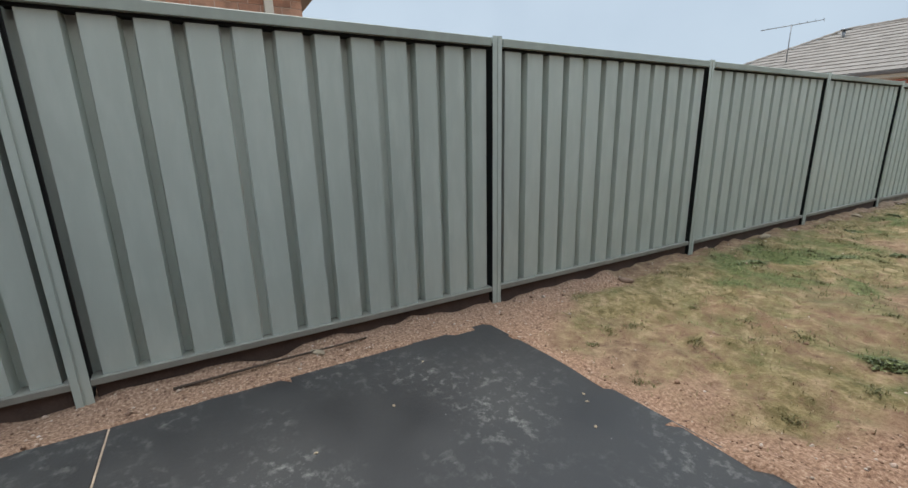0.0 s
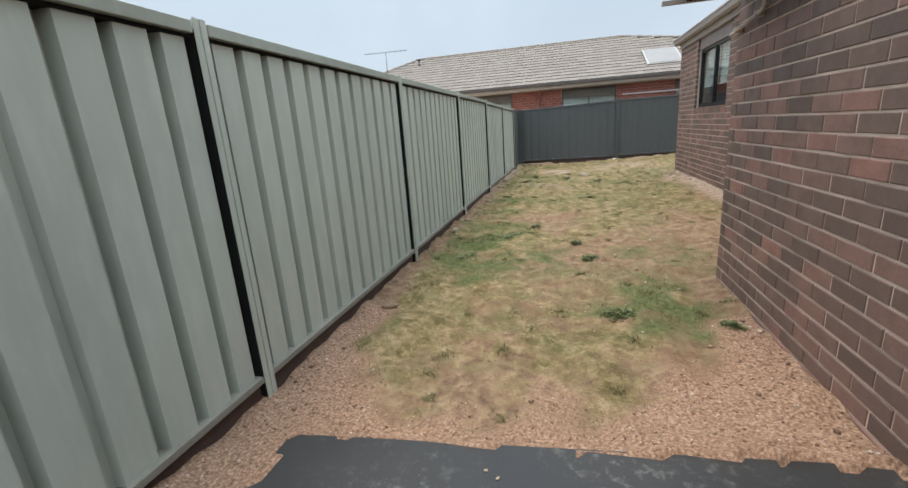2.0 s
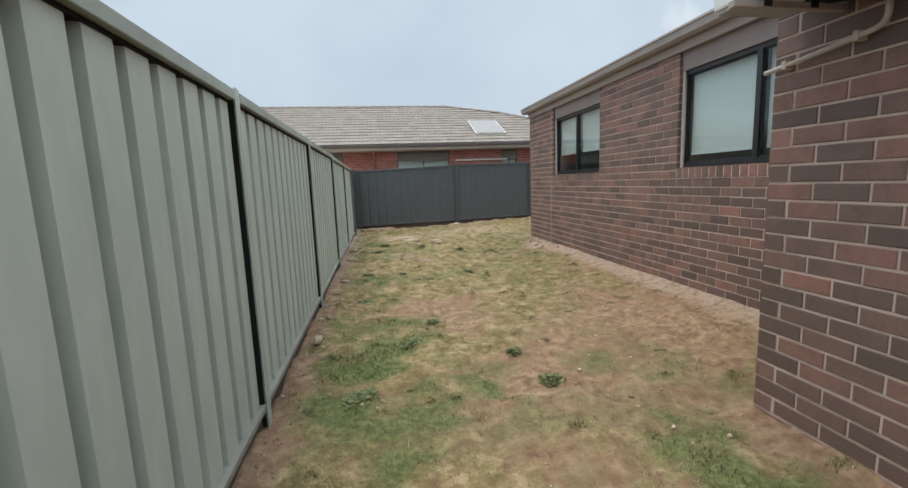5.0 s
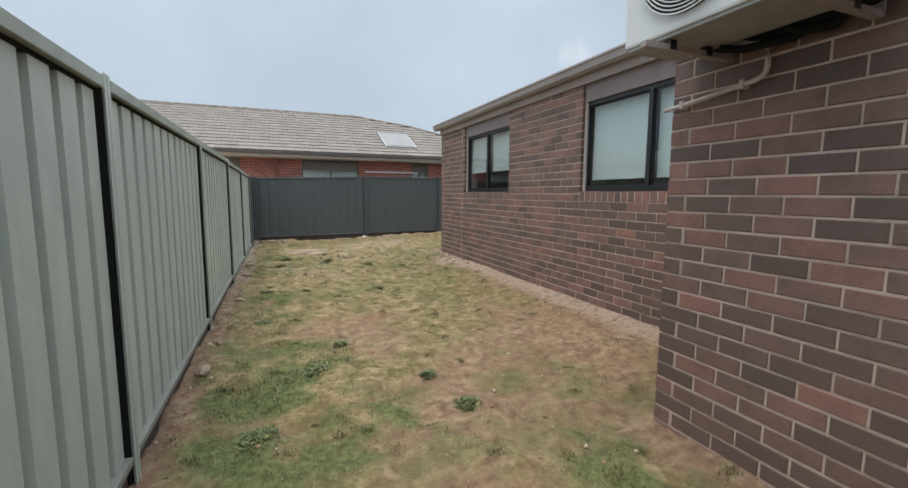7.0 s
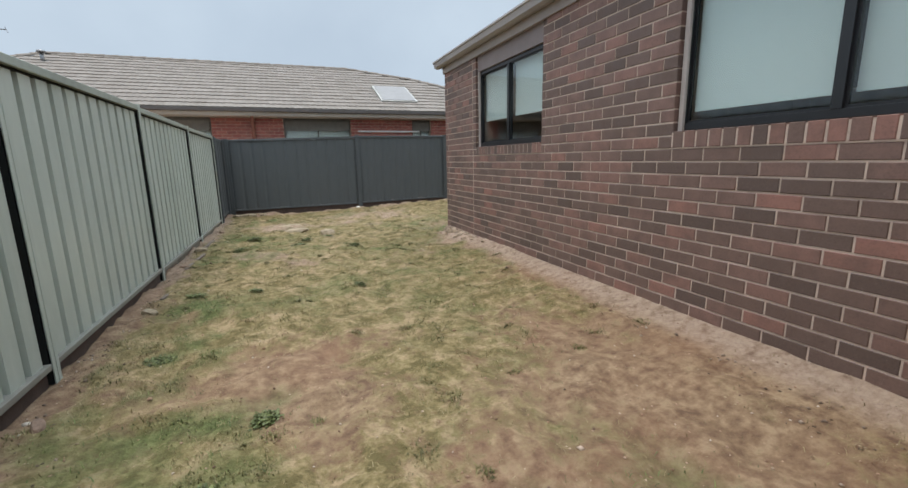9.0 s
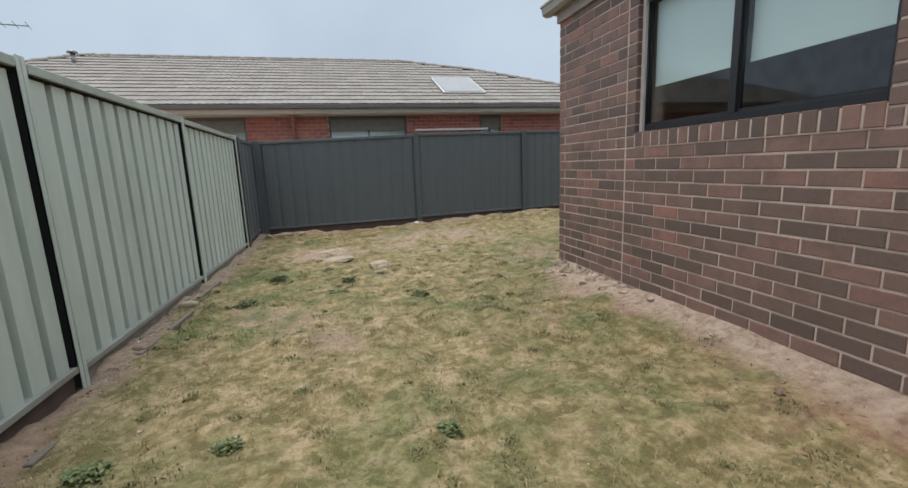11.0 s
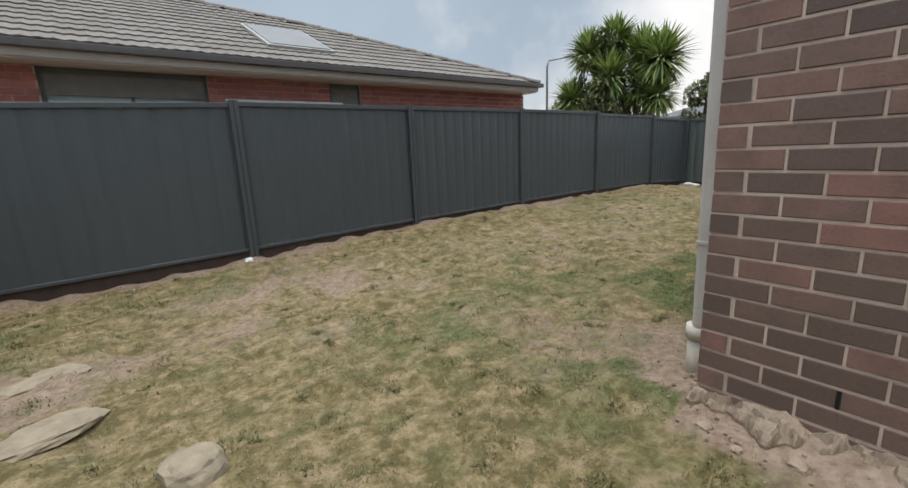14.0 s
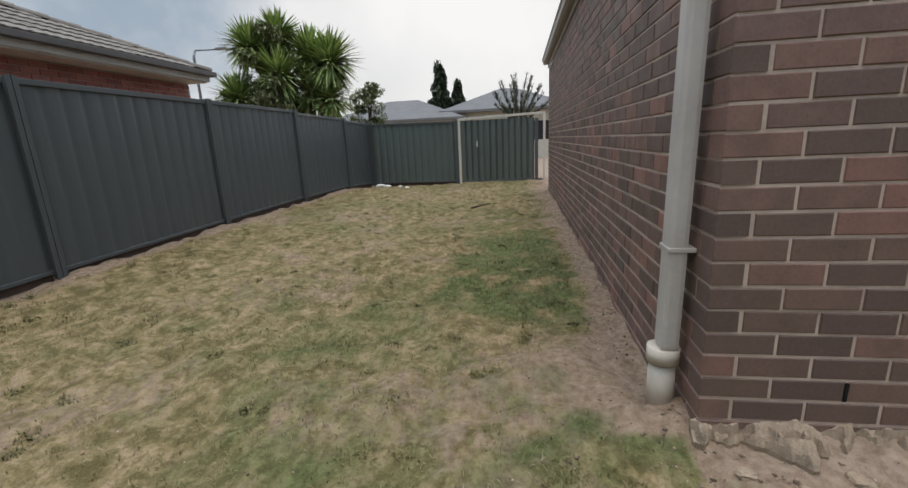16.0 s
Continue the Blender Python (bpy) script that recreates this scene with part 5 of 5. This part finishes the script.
leafy("garden_bush", 12.9, 18.4, 1.3, 3.3, 0.95, M_LEAF, "pale green bush beside the yucca tree", 3500, False, 0.16)
yucca(14.2, 17.9, ((-0.6, 1.5, 4.3, 1.0), (0.2, 0.9, 4.7, 1.0), (0.3, -0.1, 4.1, 1.1), (0.0, -0.9, 3.8, 1.15), (-0.6, 0.6, 3.4, 1.1), (0.3, 0.0, 3.0, 1.1), (-0.9, 1.9, 2.7, 1.0), (0.2, -0.7, 2.7, 1.0), (0.0, 0.9, 2.5, 1.1)), "large branching yucca tree with spiky green crowns behind the fence")
leafy("leafy_tree", 13.7, 18.9, 2.3, 4.9, 1.15, M_LEAF, "pale green leafy tree grown through the yucca", 7000, False, 0.14)
leafy("leafy_tree", 17.8, 17.0, 1.5, 3.5, 1.0, M_LEAF, "small grey-green bushy tree behind the fence corner", 4500, False, 0.13)
leafy("garden_bush", 13.5, 20.2, 1.0, 3.0, 1.1, M_LEAF, "low pale shrub beside the yucca tree", 3500, False, 0.13)
leafy("cypress_tree", 30.0, 16.1, 0.4, 5.9, 1.8, M_CYPRESS, "tall narrow dark cypress", 12000, True, 0.3, "cypress trees")
leafy("cypress_tree", 31.0, 15.0, 0.4, 4.9, 1.45, M_CYPRESS, "shorter narrow dark cypress", 9000, True, 0.3, "cypress trees")


def spiky_shrub():
    t = thing("spiky_shrub", 21.0, 10.9, -0.09, "dark spiky shrub rising over the gate", "shrub", "garden trees")
    rnd = random.Random(9)
    blades = []
    for k in range(26):
        u, e = rnd.uniform(0, 2 * math.pi), rnd.uniform(0.25, 1.0)
        q = math.sqrt(1 - e * e)
        tip = Vector((21 + 1.3 * q * math.cos(u), 10.9 + 1.5 * q * math.sin(u), 2.0 + 2.0 * e))
        tube("branch", [(21, 10.9, 0.0), (21, 10.9, 1.6), tip], 0.03, M_BARK, t, "", 6, 0.4)
        base = Vector((21, 10.9, 1.6))
        for j in range(70):
            c = base + (tip - base) * rnd.uniform(0.25, 1)
            d = ((tip - base).normalized() * 0.5 + Vector((rnd.uniform(-1, 1), rnd.uniform(-1, 1), rnd.uniform(-0.3, 1))) * 0.7).normalized() * 0.22
            blades.append((c, c + d, 0.03, 0.0))
    child(link_mesh("crown", leaf_mesh("crown", blades, M_CYPRESS), None, "dark bristling foliage"), t)


spiky_shrub()


def far_house(x, y, w, d, eave, ridge, label):
    h = thing("distant_house", x, y, -0.09, label, "house", "distant houses")
    boxes("wall", [((x, y - w / 2 + 0.5, -0.09), (x + d, y + w / 2 - 0.5, eave))], M_CREAM, h)
    v = [(x - 0.5, y - w / 2, eave), (x - 0.5, y + w / 2, eave), (x + d + 0.5, y + w / 2, eave), (x + d + 0.5, y - w / 2, eave), (x + d / 2, y - w / 2 + d / 2, ridge), (x + d / 2, y + w / 2 - d / 2, ridge)]
    vs, fs = v + [(a, b, eave - 0.15) for a, b, _ in v[:4]], [(1, 0, 4, 5), (2, 1, 5), (3, 2, 5, 4), (0, 3, 4), (0, 1, 7, 6), (1, 2, 8, 7), (2, 3, 9, 8), (3, 0, 6, 9), (6, 7, 8, 9)]
    child(link_mesh("roof", mesh_of("roof", vs, fs, simple("far_roof", (0.17, 0.165, 0.165), 0.8, var=0.2, scale=2)), None, "grey tiled hip roof"), h)
    for k in (-1, 1):
        boxes("window", [((x - 0.02, y + k * w / 4 - 0.6, 1.0), (x + 0.02, y + k * w / 4 + 0.6, 2.1))], M_BLACK, h, "dark window", 0.01)


far_house(26.0, 18.5, 9.0, 7.0, 2.5, 3.9, "pale distant house with a grey hip roof beyond the fence")
far_house(27.0, 11.6, 8.0, 7.0, 2.9, 4.4, "distant house with a grey roof beyond the gate")


def street_lamp():
    x, y = 15.6, 22.9
    s = thing("street_lamp", x, y, -0.09, "slim grey street lamp with a short arm", "street lamp")
    tube("pole", [(x, y, -0.2), (x, y, 4.6), (x + 0.05, y - 0.05, 4.85)], 0.06, M_METAL, s, "", 10, 0.6)
    tube("arm", [(x + 0.05, y - 0.05, 4.85), (x + 0.45, y - 0.7, 4.92)], 0.03, M_METAL, s)
    boxes("lamp_head", [((x + 0.35, y - 1.1, 4.89), (x + 0.55, y - 0.65, 4.97))], M_METAL, s, "flat lamp head", 0.02)


street_lamp()


# ---- stones and litter on the ground ----
def rock(name, x, y, sx, sy, sz, material, label, category="stone", group="", lift=0.0, turn=0.0, seed=1, sub=3, rough=0.45):
    bm = bmesh.new()
    bmesh.ops.create_icosphere(bm, subdivisions=sub, radius=1)
    for v in bm.verts:
        p = v.co.copy()
        r = 1 + rough * (0.45 * noise.noise(p * 1.3 + Vector((seed, 0, 0))) + 0.30 * noise.noise(p * 3.1 + Vector((0, seed, 0))) + 0.16 * noise.noise(p * 7.0 + Vector((0, 0, seed))))
        q = Vector([math.copysign(abs(c) ** 0.72, c) for c in p]) * r
        v.co = (q.x * sx, q.y * sy, q.z * sz)
    z = float(ground_fine(np.array(x), np.array(y)))
    ob = part(name, bm, material, None, label)
    ob.matrix_world = Matrix.Translation((x, y, z + lift * sz)) @ Matrix.Rotation(turn, 4, "Z")
    tagged(ob, "", category, group)
    return ob


rock("stone_block", -0.53, 11.46, 0.115, 0.13, 0.078, M_STONE, "pale flat stone block lying in the dry grass", "stone", "", 0.35, 0.3, 1, 3, 0.35)
rock("paver_piece", -1.04, 12.32, 0.21, 0.13, 0.030, M_STONE, "pale broken paver half sunk in the lawn", "stone", "", 0.35, 0.42, 2, 3, 0.5)
rock("paver_piece", -1.15, 13.15, 0.24, 0.14, 0.016, M_STONE, "sunken pale paver near the fence", "stone", "", 0.2, 0.1, 3, 3, 0.5)
for k, (dx, dy, s, h) in enumerate(((1.10, 9.86, 0.035, 0.014), (1.14, 9.55, 0.04, 0.018), (1.08, 9.66, 0.025, 0.012), (1.17, 9.30, 0.045, 0.02), (1.20, 9.05, 0.035, 0.015), (1.05, 10.04, 0.022, 0.012), (1.22, 8.75, 0.03, 0.014), (1.12, 10.18, 0.03, 0.014))):
    rock("concrete_rubble", dx + 0.03, dy, s * 0.8, s * 1.0, h, M_CONCRETE, "small crumb of old concrete at the foot of the brick wall", "rubble", "concrete rubble", 0.3, k * 0.9, k + 10, 3, 0.8)
for k, (dx, dy, s) in enumerate(((-2.15, 14.88, 0.09), (-1.98, 14.93, 0.12), (-1.72, 14.95, 0.10), (-2.28, 14.72, 0.08))):
    rock("corner_stone", dx, dy, s, s * 0.6, s * 0.4, M_STONE, "pale stone scrap piled in the fence corner", "stone", "corner scraps", 0.3, k * 0.7, k + 20)
for k, (dx, dy, s) in enumerate(((11.55, 14.75, 0.10), (11.4, 14.5, 0.07), (11.6, 14.2, 0.05), (11.2, 13.9, 0.05), (0.55, 14.98, 0.045))):
    rock("white_scrap", dx, dy, s, s * 1.2, s * 0.7, M_WHITEBIT, "white scrap lying by the fence", "litter", "white scraps", 0.4, k * 0.7, k + 30)
for k, (dx, dy) in enumerate(((-1.24, 1.40), (-1.19, 1.37), (-1.05, 1.27), (-1.62, 0.62), (-1.5, 0.25), (-1.9, 0.9), (-0.9, 0.7))):
    bm = bmesh.new()
    bmesh.ops.create_icosphere(bm, subdivisions=2, radius=1)
    for v in bm.verts:
        v.co = Vector((v.co.x * 0.009, v.co.y * 0.006, v.co.z * 0.003)) * (1 + 0.3 * noise.noise(v.co * 2 + Vector((k, 0, 0))))
    ob = part("white_chip", bm, M_STONE, None, "small white chip lying on the dark slab")
    ob.matrix_world = Matrix.Translation((dx, dy, 0.0035)) @ Matrix.Rotation(k * 1.1, 4, "Z")
    tagged(ob, "", "litter", "white chips")


def footing():
    bm = bmesh.new()
    n, m = 150, 9
    rows = []
    for i in range(n + 1):
        y = 8.8 + (REAR_Y + 0.02 - 8.8) * i / n
        wide = 0.045 + 0.09 * noise.noise(Vector((y * 6.0, 1, 0))) + 0.05 * noise.noise(Vector((y * 19, 2, 0))) + 0.015 * noise.noise(Vector((y * 60, 2, 0)))
        wide += 0.10 * math.exp(-((y - 9.97) / 0.08) ** 4) + 0.085 * math.exp(-((y - 9.53) / 0.09) ** 4)
        wide = max(0.010, wide)
        row = []
        for j in range(m + 1):
            f = j / m
            x = SIDE_X + 0.01 - wide * f
            z = 0.098 - 0.022 * f - 0.012 * f ** 6 + 0.035 * noise.noise(Vector((x * 16, y * 11, 3))) + 0.018 * noise.noise(Vector((x * 50, y * 36, 3))) - 0.035 * (f > 0.3) * (noise.noise(Vector((x * 22, y * 22, 9))) > 0.12)
            row.append(bm.verts.new((x, y, z)))
        row.append(bm.verts.new((SIDE_X - wide + 0.002, y, 0.04)))
        row.append(bm.verts.new((SIDE_X - wide + 0.028, y, -0.08)))
        row.append(bm.verts.new((SIDE_X + 0.01, y, -0.08)))
        rows.append(row)
    for a, b in zip(rows, rows[1:]):
        k = len(a)
        for j in range(k):
            bm.faces.new((a[j], a[(j + 1) % k], b[(j + 1) % k], b[j]))
    bm.faces.new(rows[0])
    bm.faces.new(rows[-1])
    part("footing", bm, M_CONCRETE, None, "rough concrete footing spilling from under the brick wall", "structure")


footing()


def stick(name, pts, r, label):
    t = thing(name, pts[0][0], pts[0][1], pts[0][2] - r, label, "stick")
    tube("stick_body", pts, r, M_DEBRIS, t, "", 7, 0.6)


zf = lambda x, y: float(ground_fine(np.array(x), np.array(y)))  # noqa: E731
stick("dry_stick", [(-2.36, -0.25, zf(-2.36, -0.25) + 0.012), (-2.34, 0.2, zf(-2.34, 0.2) + 0.014), (-2.38, 0.75, zf(-2.38, 0.75) + 0.012)], 0.008, "thin dark stick lying along the foot of the fence")
stick("fallen_twig", [(7.25, 11.75, zf(7.25, 11.75) + 0.01), (7.35, 11.6, zf(7.35, 11.6) + 0.07), (7.5, 11.45, zf(7.5, 11.45) + 0.09)], 0.02, "dark fallen twig on the lawn")
for k, (y, s) in enumerate(((5.4, 0.06), (6.0, 0.05), (7.7, 0.06), (9.4, 0.05), (10.3, 0.06), (3.0, 0.05), (0.45, 0.035), (12.4, 0.05))):
    rock("soil_clod", FENCE_X + 0.12 + 0.03 * (k % 3), y, s * 0.6, s * 1.3, s * 0.45, M_SOIL if k % 2 else M_STONE, "small clod at the foot of the steel fence", "clod", "fence clods", 0.3, k * 0.4, k + 40, 2)
for k, (y0, y1) in enumerate(((9.3, 10.2), (8.2, 8.9), (10.6, 11.2))):
    x = FENCE_X + 0.17
    bm = bmesh.new()
    add_box(bm, (x - 0.018, y0, zf(x, y0) - 0.012), (x + 0.018, y1, zf(x, y0) + 0.016), 0.004)
    for v in bm.verts:
        v.co.x += 0.06 * (v.co.y - y0) - 0.02
    ob = part("timber_offcut", bm, M_TIMBER, None, "weathered grey timber edging lying by the fence")
    tagged(ob, "", "timber", "edging offcuts")


# ---- grass, tufts and pebbles ----
def blades_mesh(name, x, y, z, h, w, lean, material):
    """Two-piece bent blades at the places x, y, z."""
    r = np.random.RandomState(len(x) % 9973)
    n = len(x)
    u = r.uniform(0, 2 * np.pi, n)
    su, cu = np.sin(u), np.cos(u)
    root = np.stack([x, y, z], 1)
    side = np.stack([-su, cu, 0 * u], 1) * (w / 2)[:, None]
    out = np.stack([cu, su, 0 * u], 1)
    mid = root + out * (lean * h * 0.35)[:, None] + np.stack([0 * u, 0 * u, h * 0.6], 1)
    tip = root + out * (lean * h)[:, None] + np.stack([0 * u, 0 * u, h * np.sqrt(np.clip(1 - lean * lean * 0.5, 0.05, 1))], 1)
    V = np.stack([root - side, root + side, mid + side * 0.8, mid - side * 0.8, tip], 1).reshape(-1, 3)
    b = np.arange(n) * 5
    me = bpy.data.meshes.new(name)
    me.vertices.add(len(V))
    me.vertices.foreach_set("co", V.ravel())
    idx = np.stack([b, b + 1, b + 2, b + 3, b + 3, b + 2, b + 4], 1)
    me.loops.add(idx.size)
    me.loops.foreach_set("vertex_index", idx.ravel())
    me.polygons.add(2 * n)
    st = np.stack([np.arange(n) * 7, np.arange(n) * 7 + 4], 1).ravel()
    me.polygons.foreach_set("loop_start", st)
    me.update(calc_edges=True)
    me.materials.append(material)
    return me


def yard_points(r, n, y_lo=1.2, y_hi=15.05):
    x, y = r.uniform(FENCE_X + 0.05, GATE_X - 0.1, n), r.uniform(y_lo, y_hi, n)
    near = (x < 4) | (r.uniform(0, 1, n) < 0.55)
    ok = near & ((x < NEAR_X - 0.02) | (y > NEAR_Y + 0.02)) & ((x < SIDE_X - 0.02) | (y > REAR_Y + 0.02)) & ~((x > SLAB_X) & (y < SLAB_Y + 0.02 + 0.085 * (x - SLAB_X)))
    return x[ok], y[ok]


def plant():
    r = np.random.RandomState(21)
    x, y = yard_points(r, 520000)
    g, s, b = cover(x, y)
    clump = np.clip(0.55 + 0.9 * vnoise(x, y, 0.10, 31) + 0.5 * vnoise(x, y, 0.3, 32), 0, 1)
    pick = r.uniform(0, 1, len(x))
    dry = pick < (0.75 * s * clump + 0.04 * (1 - b))
    xd, yd = x[dry], y[dry]
    n = len(xd)
    me = blades_mesh("dry_grass", xd, yd, ground_fine(xd, yd) - 0.004, r.uniform(0.012, 0.038, n), r.uniform(0.002, 0.0045, n), r.uniform(0.5, 1.35, n), M_DRY)
    link_mesh("dry_grass", me, None, "short dry straw-coloured grass covering the yard", "stuff")
    x, y = yard_points(r, 520000)
    g, s, b = cover(x, y)
    clump = np.clip(0.45 + 1.0 * vnoise(x, y, 0.12, 33), 0, 1)
    grn = r.uniform(0, 1, len(x)) < (g ** 1.3) * clump * 0.8
    xg, yg = x[grn], y[grn]
    n = len(xg)
    gg = g[grn]
    me = blades_mesh("green_grass", xg, yg, ground_fine(xg, yg) - 0.004, r.uniform(0.012, 0.032, n) * (0.8 + 0.8 * gg), r.uniform(0.0025, 0.005, n), r.uniform(0.4, 1.2, n), M_LUSH)
    link_mesh("green_grass", me, None, "short green grass growing in scattered patches", "stuff")
    # taller tufts
    cx, cy = yard_points(r, 6000)
    g, s, b = cover(cx, cy)
    ok = r.uniform(0, 1, len(cx)) < np.clip(0.35 * g + 0.28 * s, 0, 1)
    cx, cy = cx[ok], cy[ok]
    cx = np.append(cx, [-1.23, -0.6, 0.03, -1.6, 0.25, -0.5, -0.25, 0.8])
    cy = np.append(cy, [1.82, 2.95, 2.85, 3.3, 9.6, 4.95, 10.1, 5.9])
    k = 80
    rad = r.uniform(0.03, 0.10, len(cx)) * np.where(r.uniform(0, 1, len(cx)) > 0.85, 1.4, 1.0)
    a, q = r.uniform(0, 2 * np.pi, (len(cx), k)), r.uniform(0, 1, (len(cx), k)) ** 0.8
    X, Y = (cx[:, None] + rad[:, None] * q * np.cos(a)).ravel(), (cy[:, None] + rad[:, None] * q * np.sin(a)).ravel()
    n = len(X)
    me = blades_mesh("grass_tufts", X, Y, ground_fine(X, Y) - 0.004, r.uniform(0.010, 0.030, n), r.uniform(0.003, 0.006, n), r.uniform(0.5, 1.3, n), M_OLIVE)
    link_mesh("grass_tufts", me, None, "taller olive grass tufts dotted over the lawn", "stuff")


plant()


def weeds():
    """Low rosettes of broad toothed leaves."""
    leaf = blade_paint("weed_leaf", ((0.0, (0.05, 0.058, 0.019)), (0.5, (0.098, 0.120, 0.040)), (1.0, (0.18, 0.20, 0.078))), 0.5)
    rnd = random.Random(17)
    for x, y, size in ((-1.04, 10.44, 0.13), (-0.27, 10.01, 0.09), (-1.71, 11.29, 0.15), (-0.91, 10.94, 0.10), (-0.56, 11.06, 0.11), (-1.16, 11.77, 0.09), (-1.58, 5.19, 0.13),
                       (-0.72, 4.29, 0.10), (-0.84, 4.73, 0.07), (-1.33, 5.71, 0.08), (-1.96, 4.35, 0.13), (0.02, 2.77, 0.08), (-0.61, 2.92, 0.12), (-1.99, 7.98, 0.10), (-1.50, 8.05, 0.07),
                       (-0.53, 7.86, 0.06), (-1.85, 10.30, 0.12), (-2.0, 6.69, 0.09)):
        z = zf(x, y)
        w = thing("weed", x, y, z, "low dark green weed rosette growing in the patchy lawn", "weed", "lawn weeds")
        vs, fs = [], []
        for k in range(int(260 * size / 0.1)):
            u, d = rnd.uniform(0, 2 * math.pi), size * math.sqrt(rnd.uniform(0, 1)) * rnd.uniform(0.55, 1.0)
            px, py = x + d * math.cos(u), y + d * math.sin(u)
            pz = zf(px, py) + 0.022 * (1 - d / size) * rnd.uniform(0.2, 1.2)
            v, L, W, up = rnd.uniform(0, 2 * math.pi), rnd.uniform(0.012, 0.030), rnd.uniform(0.006, 0.012), rnd.uniform(0.1, 0.9)
            a, b = Vector((math.cos(v), math.sin(v), 0)), Vector((-math.sin(v), math.cos(v), 0)) * W
            root = Vector((px, py, pz))
            mid, tip = root + a * L * 0.55 + Vector((0, 0, L * up * 0.6)), root + a * L + Vector((0, 0, L * up * 0.5))
            q = len(vs)
            vs += [root, mid - b, tip, mid + b]
            fs += [(q, q + 1, q + 2, q + 3)]
        child(link_mesh("leaves", mesh_of("leaves", vs, fs, leaf)), w)


weeds()


def crumbs(name, x, y, size, material, label, r, flat=0.8):
    n = len(x)
    base = np.array([(1, 0, 0), (0, 1, 0), (-1, 0, 0), (0, -1, 0), (0, 0, flat), (0, 0, -flat)], float)
    V = base[None] * size[:, None, None] * r.uniform(0.6, 1.3, (n, 6, 1))
    a = r.uniform(0, 2 * np.pi, n)
    c, sn = np.cos(a)[:, None], np.sin(a)[:, None]
    V = np.stack([V[..., 0] * c - V[..., 1] * sn, V[..., 0] * sn + V[..., 1] * c, V[..., 2]], -1)
    V += np.stack([x, y, ground_fine(x, y) + size * 0.3 * flat], -1)[:, None]
    tri = np.array([(0, 1, 4), (1, 2, 4), (2, 3, 4), (3, 0, 4), (1, 0, 5), (2, 1, 5), (3, 2, 5), (0, 3, 5)])
    F = (tri[None] + (np.arange(n) * 6)[:, None, None]).reshape(-1, 3)
    me = bpy.data.meshes.new(name)
    me.vertices.add(n * 6)
    me.vertices.foreach_set("co", V.ravel())
    me.loops.add(F.size)
    me.loops.foreach_set("vertex_index", F.ravel())
    me.polygons.add(len(F))
    me.polygons.foreach_set("loop_start", np.arange(0, F.size, 3))
    me.update(calc_edges=True)
    me.materials.append(material)
    link_mesh(name, me, None, label, "stuff")


def pebbles():
    r = np.random.RandomState(5)
    x, y = r.uniform(FENCE_X, SIDE_X, 90000), r.uniform(-1.5, 15, 90000)
    g, s, b = cover(x, y)
    ok = (r.uniform(0, 1, len(x)) < 0.5 * b + 0.05 * (1 - s)) & ~((x > SLAB_X - 0.01) & (y < SLAB_Y + 0.01 + 0.085 * (x - SLAB_X))) & ((x < NEAR_X - 0.02) | (y > NEAR_Y + 0.02)) & ((x < SIDE_X - 0.02) | (y > REAR_Y + 0.02))
    x, y = x[ok], y[ok]
    crumbs("gravel", x, y, r.uniform(0.003, 0.009, len(x)) * (1 + (r.uniform(0, 1, len(x)) > 0.96) * 1.2), M_PEBBLE, "reddish gravel scattered beside the slab and fence", r)
    # soil crumbs and leaf litter along the walls and fences
    x, y = yard_points(r, 420000, 2.0)
    d = np.where((y > NEAR_Y) & (y < REAR_Y), SIDE_X - x, 9.0)
    d = np.minimum(d, np.where(x > SIDE_X - 0.2, y - REAR_Y, 9.0))
    d = np.minimum(np.abs(d), np.minimum(np.where(y > 3, x - FENCE_X, 9), FENCE_Y - y) * 1.6)
    thick = np.exp(-np.maximum(d, 0) / 0.16) * (0.6 + 0.6 * vnoise(x, y, 0.3, 51) + 0.5 * vnoise(x, y, 0.08, 52))
    ok = r.uniform(0, 1, len(x)) < np.clip(thick, 0, 1) * 0.75
    x, y = x[ok], y[ok]
    half = r.uniform(0, 1, len(x)) < 0.5
    crumbs("soil_crumbs", x[half], y[half], r.uniform(0.003, 0.011, half.sum()) * (1 + (r.uniform(0, 1, half.sum()) > 0.96)), M_CRUMB, "grey-brown soil crumbs at the foot of walls and fences", r)
    crumbs("leaf_litter", x[~half], y[~half], r.uniform(0.004, 0.011, (~half).sum()), M_LITTER, "dry brown leaf litter blown against walls and fences", r, 0.2)


pebbles()

# ---- bricks, laid last ----
lay_bricks(side, at_side, side_length, -0.067, 30, open_side, 0, lambda s, z: (s < 1.6) or (3.3 < s < 6.0 and z < 1.25), joint=CONTROL_S)
lay_bricks(near_wall, at_near, 5.5, -0.0815, 30, [], 1, lambda s, z: s < 2.6 and z > -0.06)
lay_bricks(rear, lambda s, e: Matrix.Translation((SIDE_X + e, REAR_Y, 0)) @ R_REAR, REAR_END - SIDE_X, -0.067, 30, [], 1, lambda s, z: s < 1.9 and z < 2.4)
lay_bricks(ret, lambda s, e: Matrix.Translation((NEAR_X + e, NEAR_Y, 0)) @ R_REAR, SIDE_X - NEAR_X, -0.0815, 30, [], 0, lambda s, z: True)
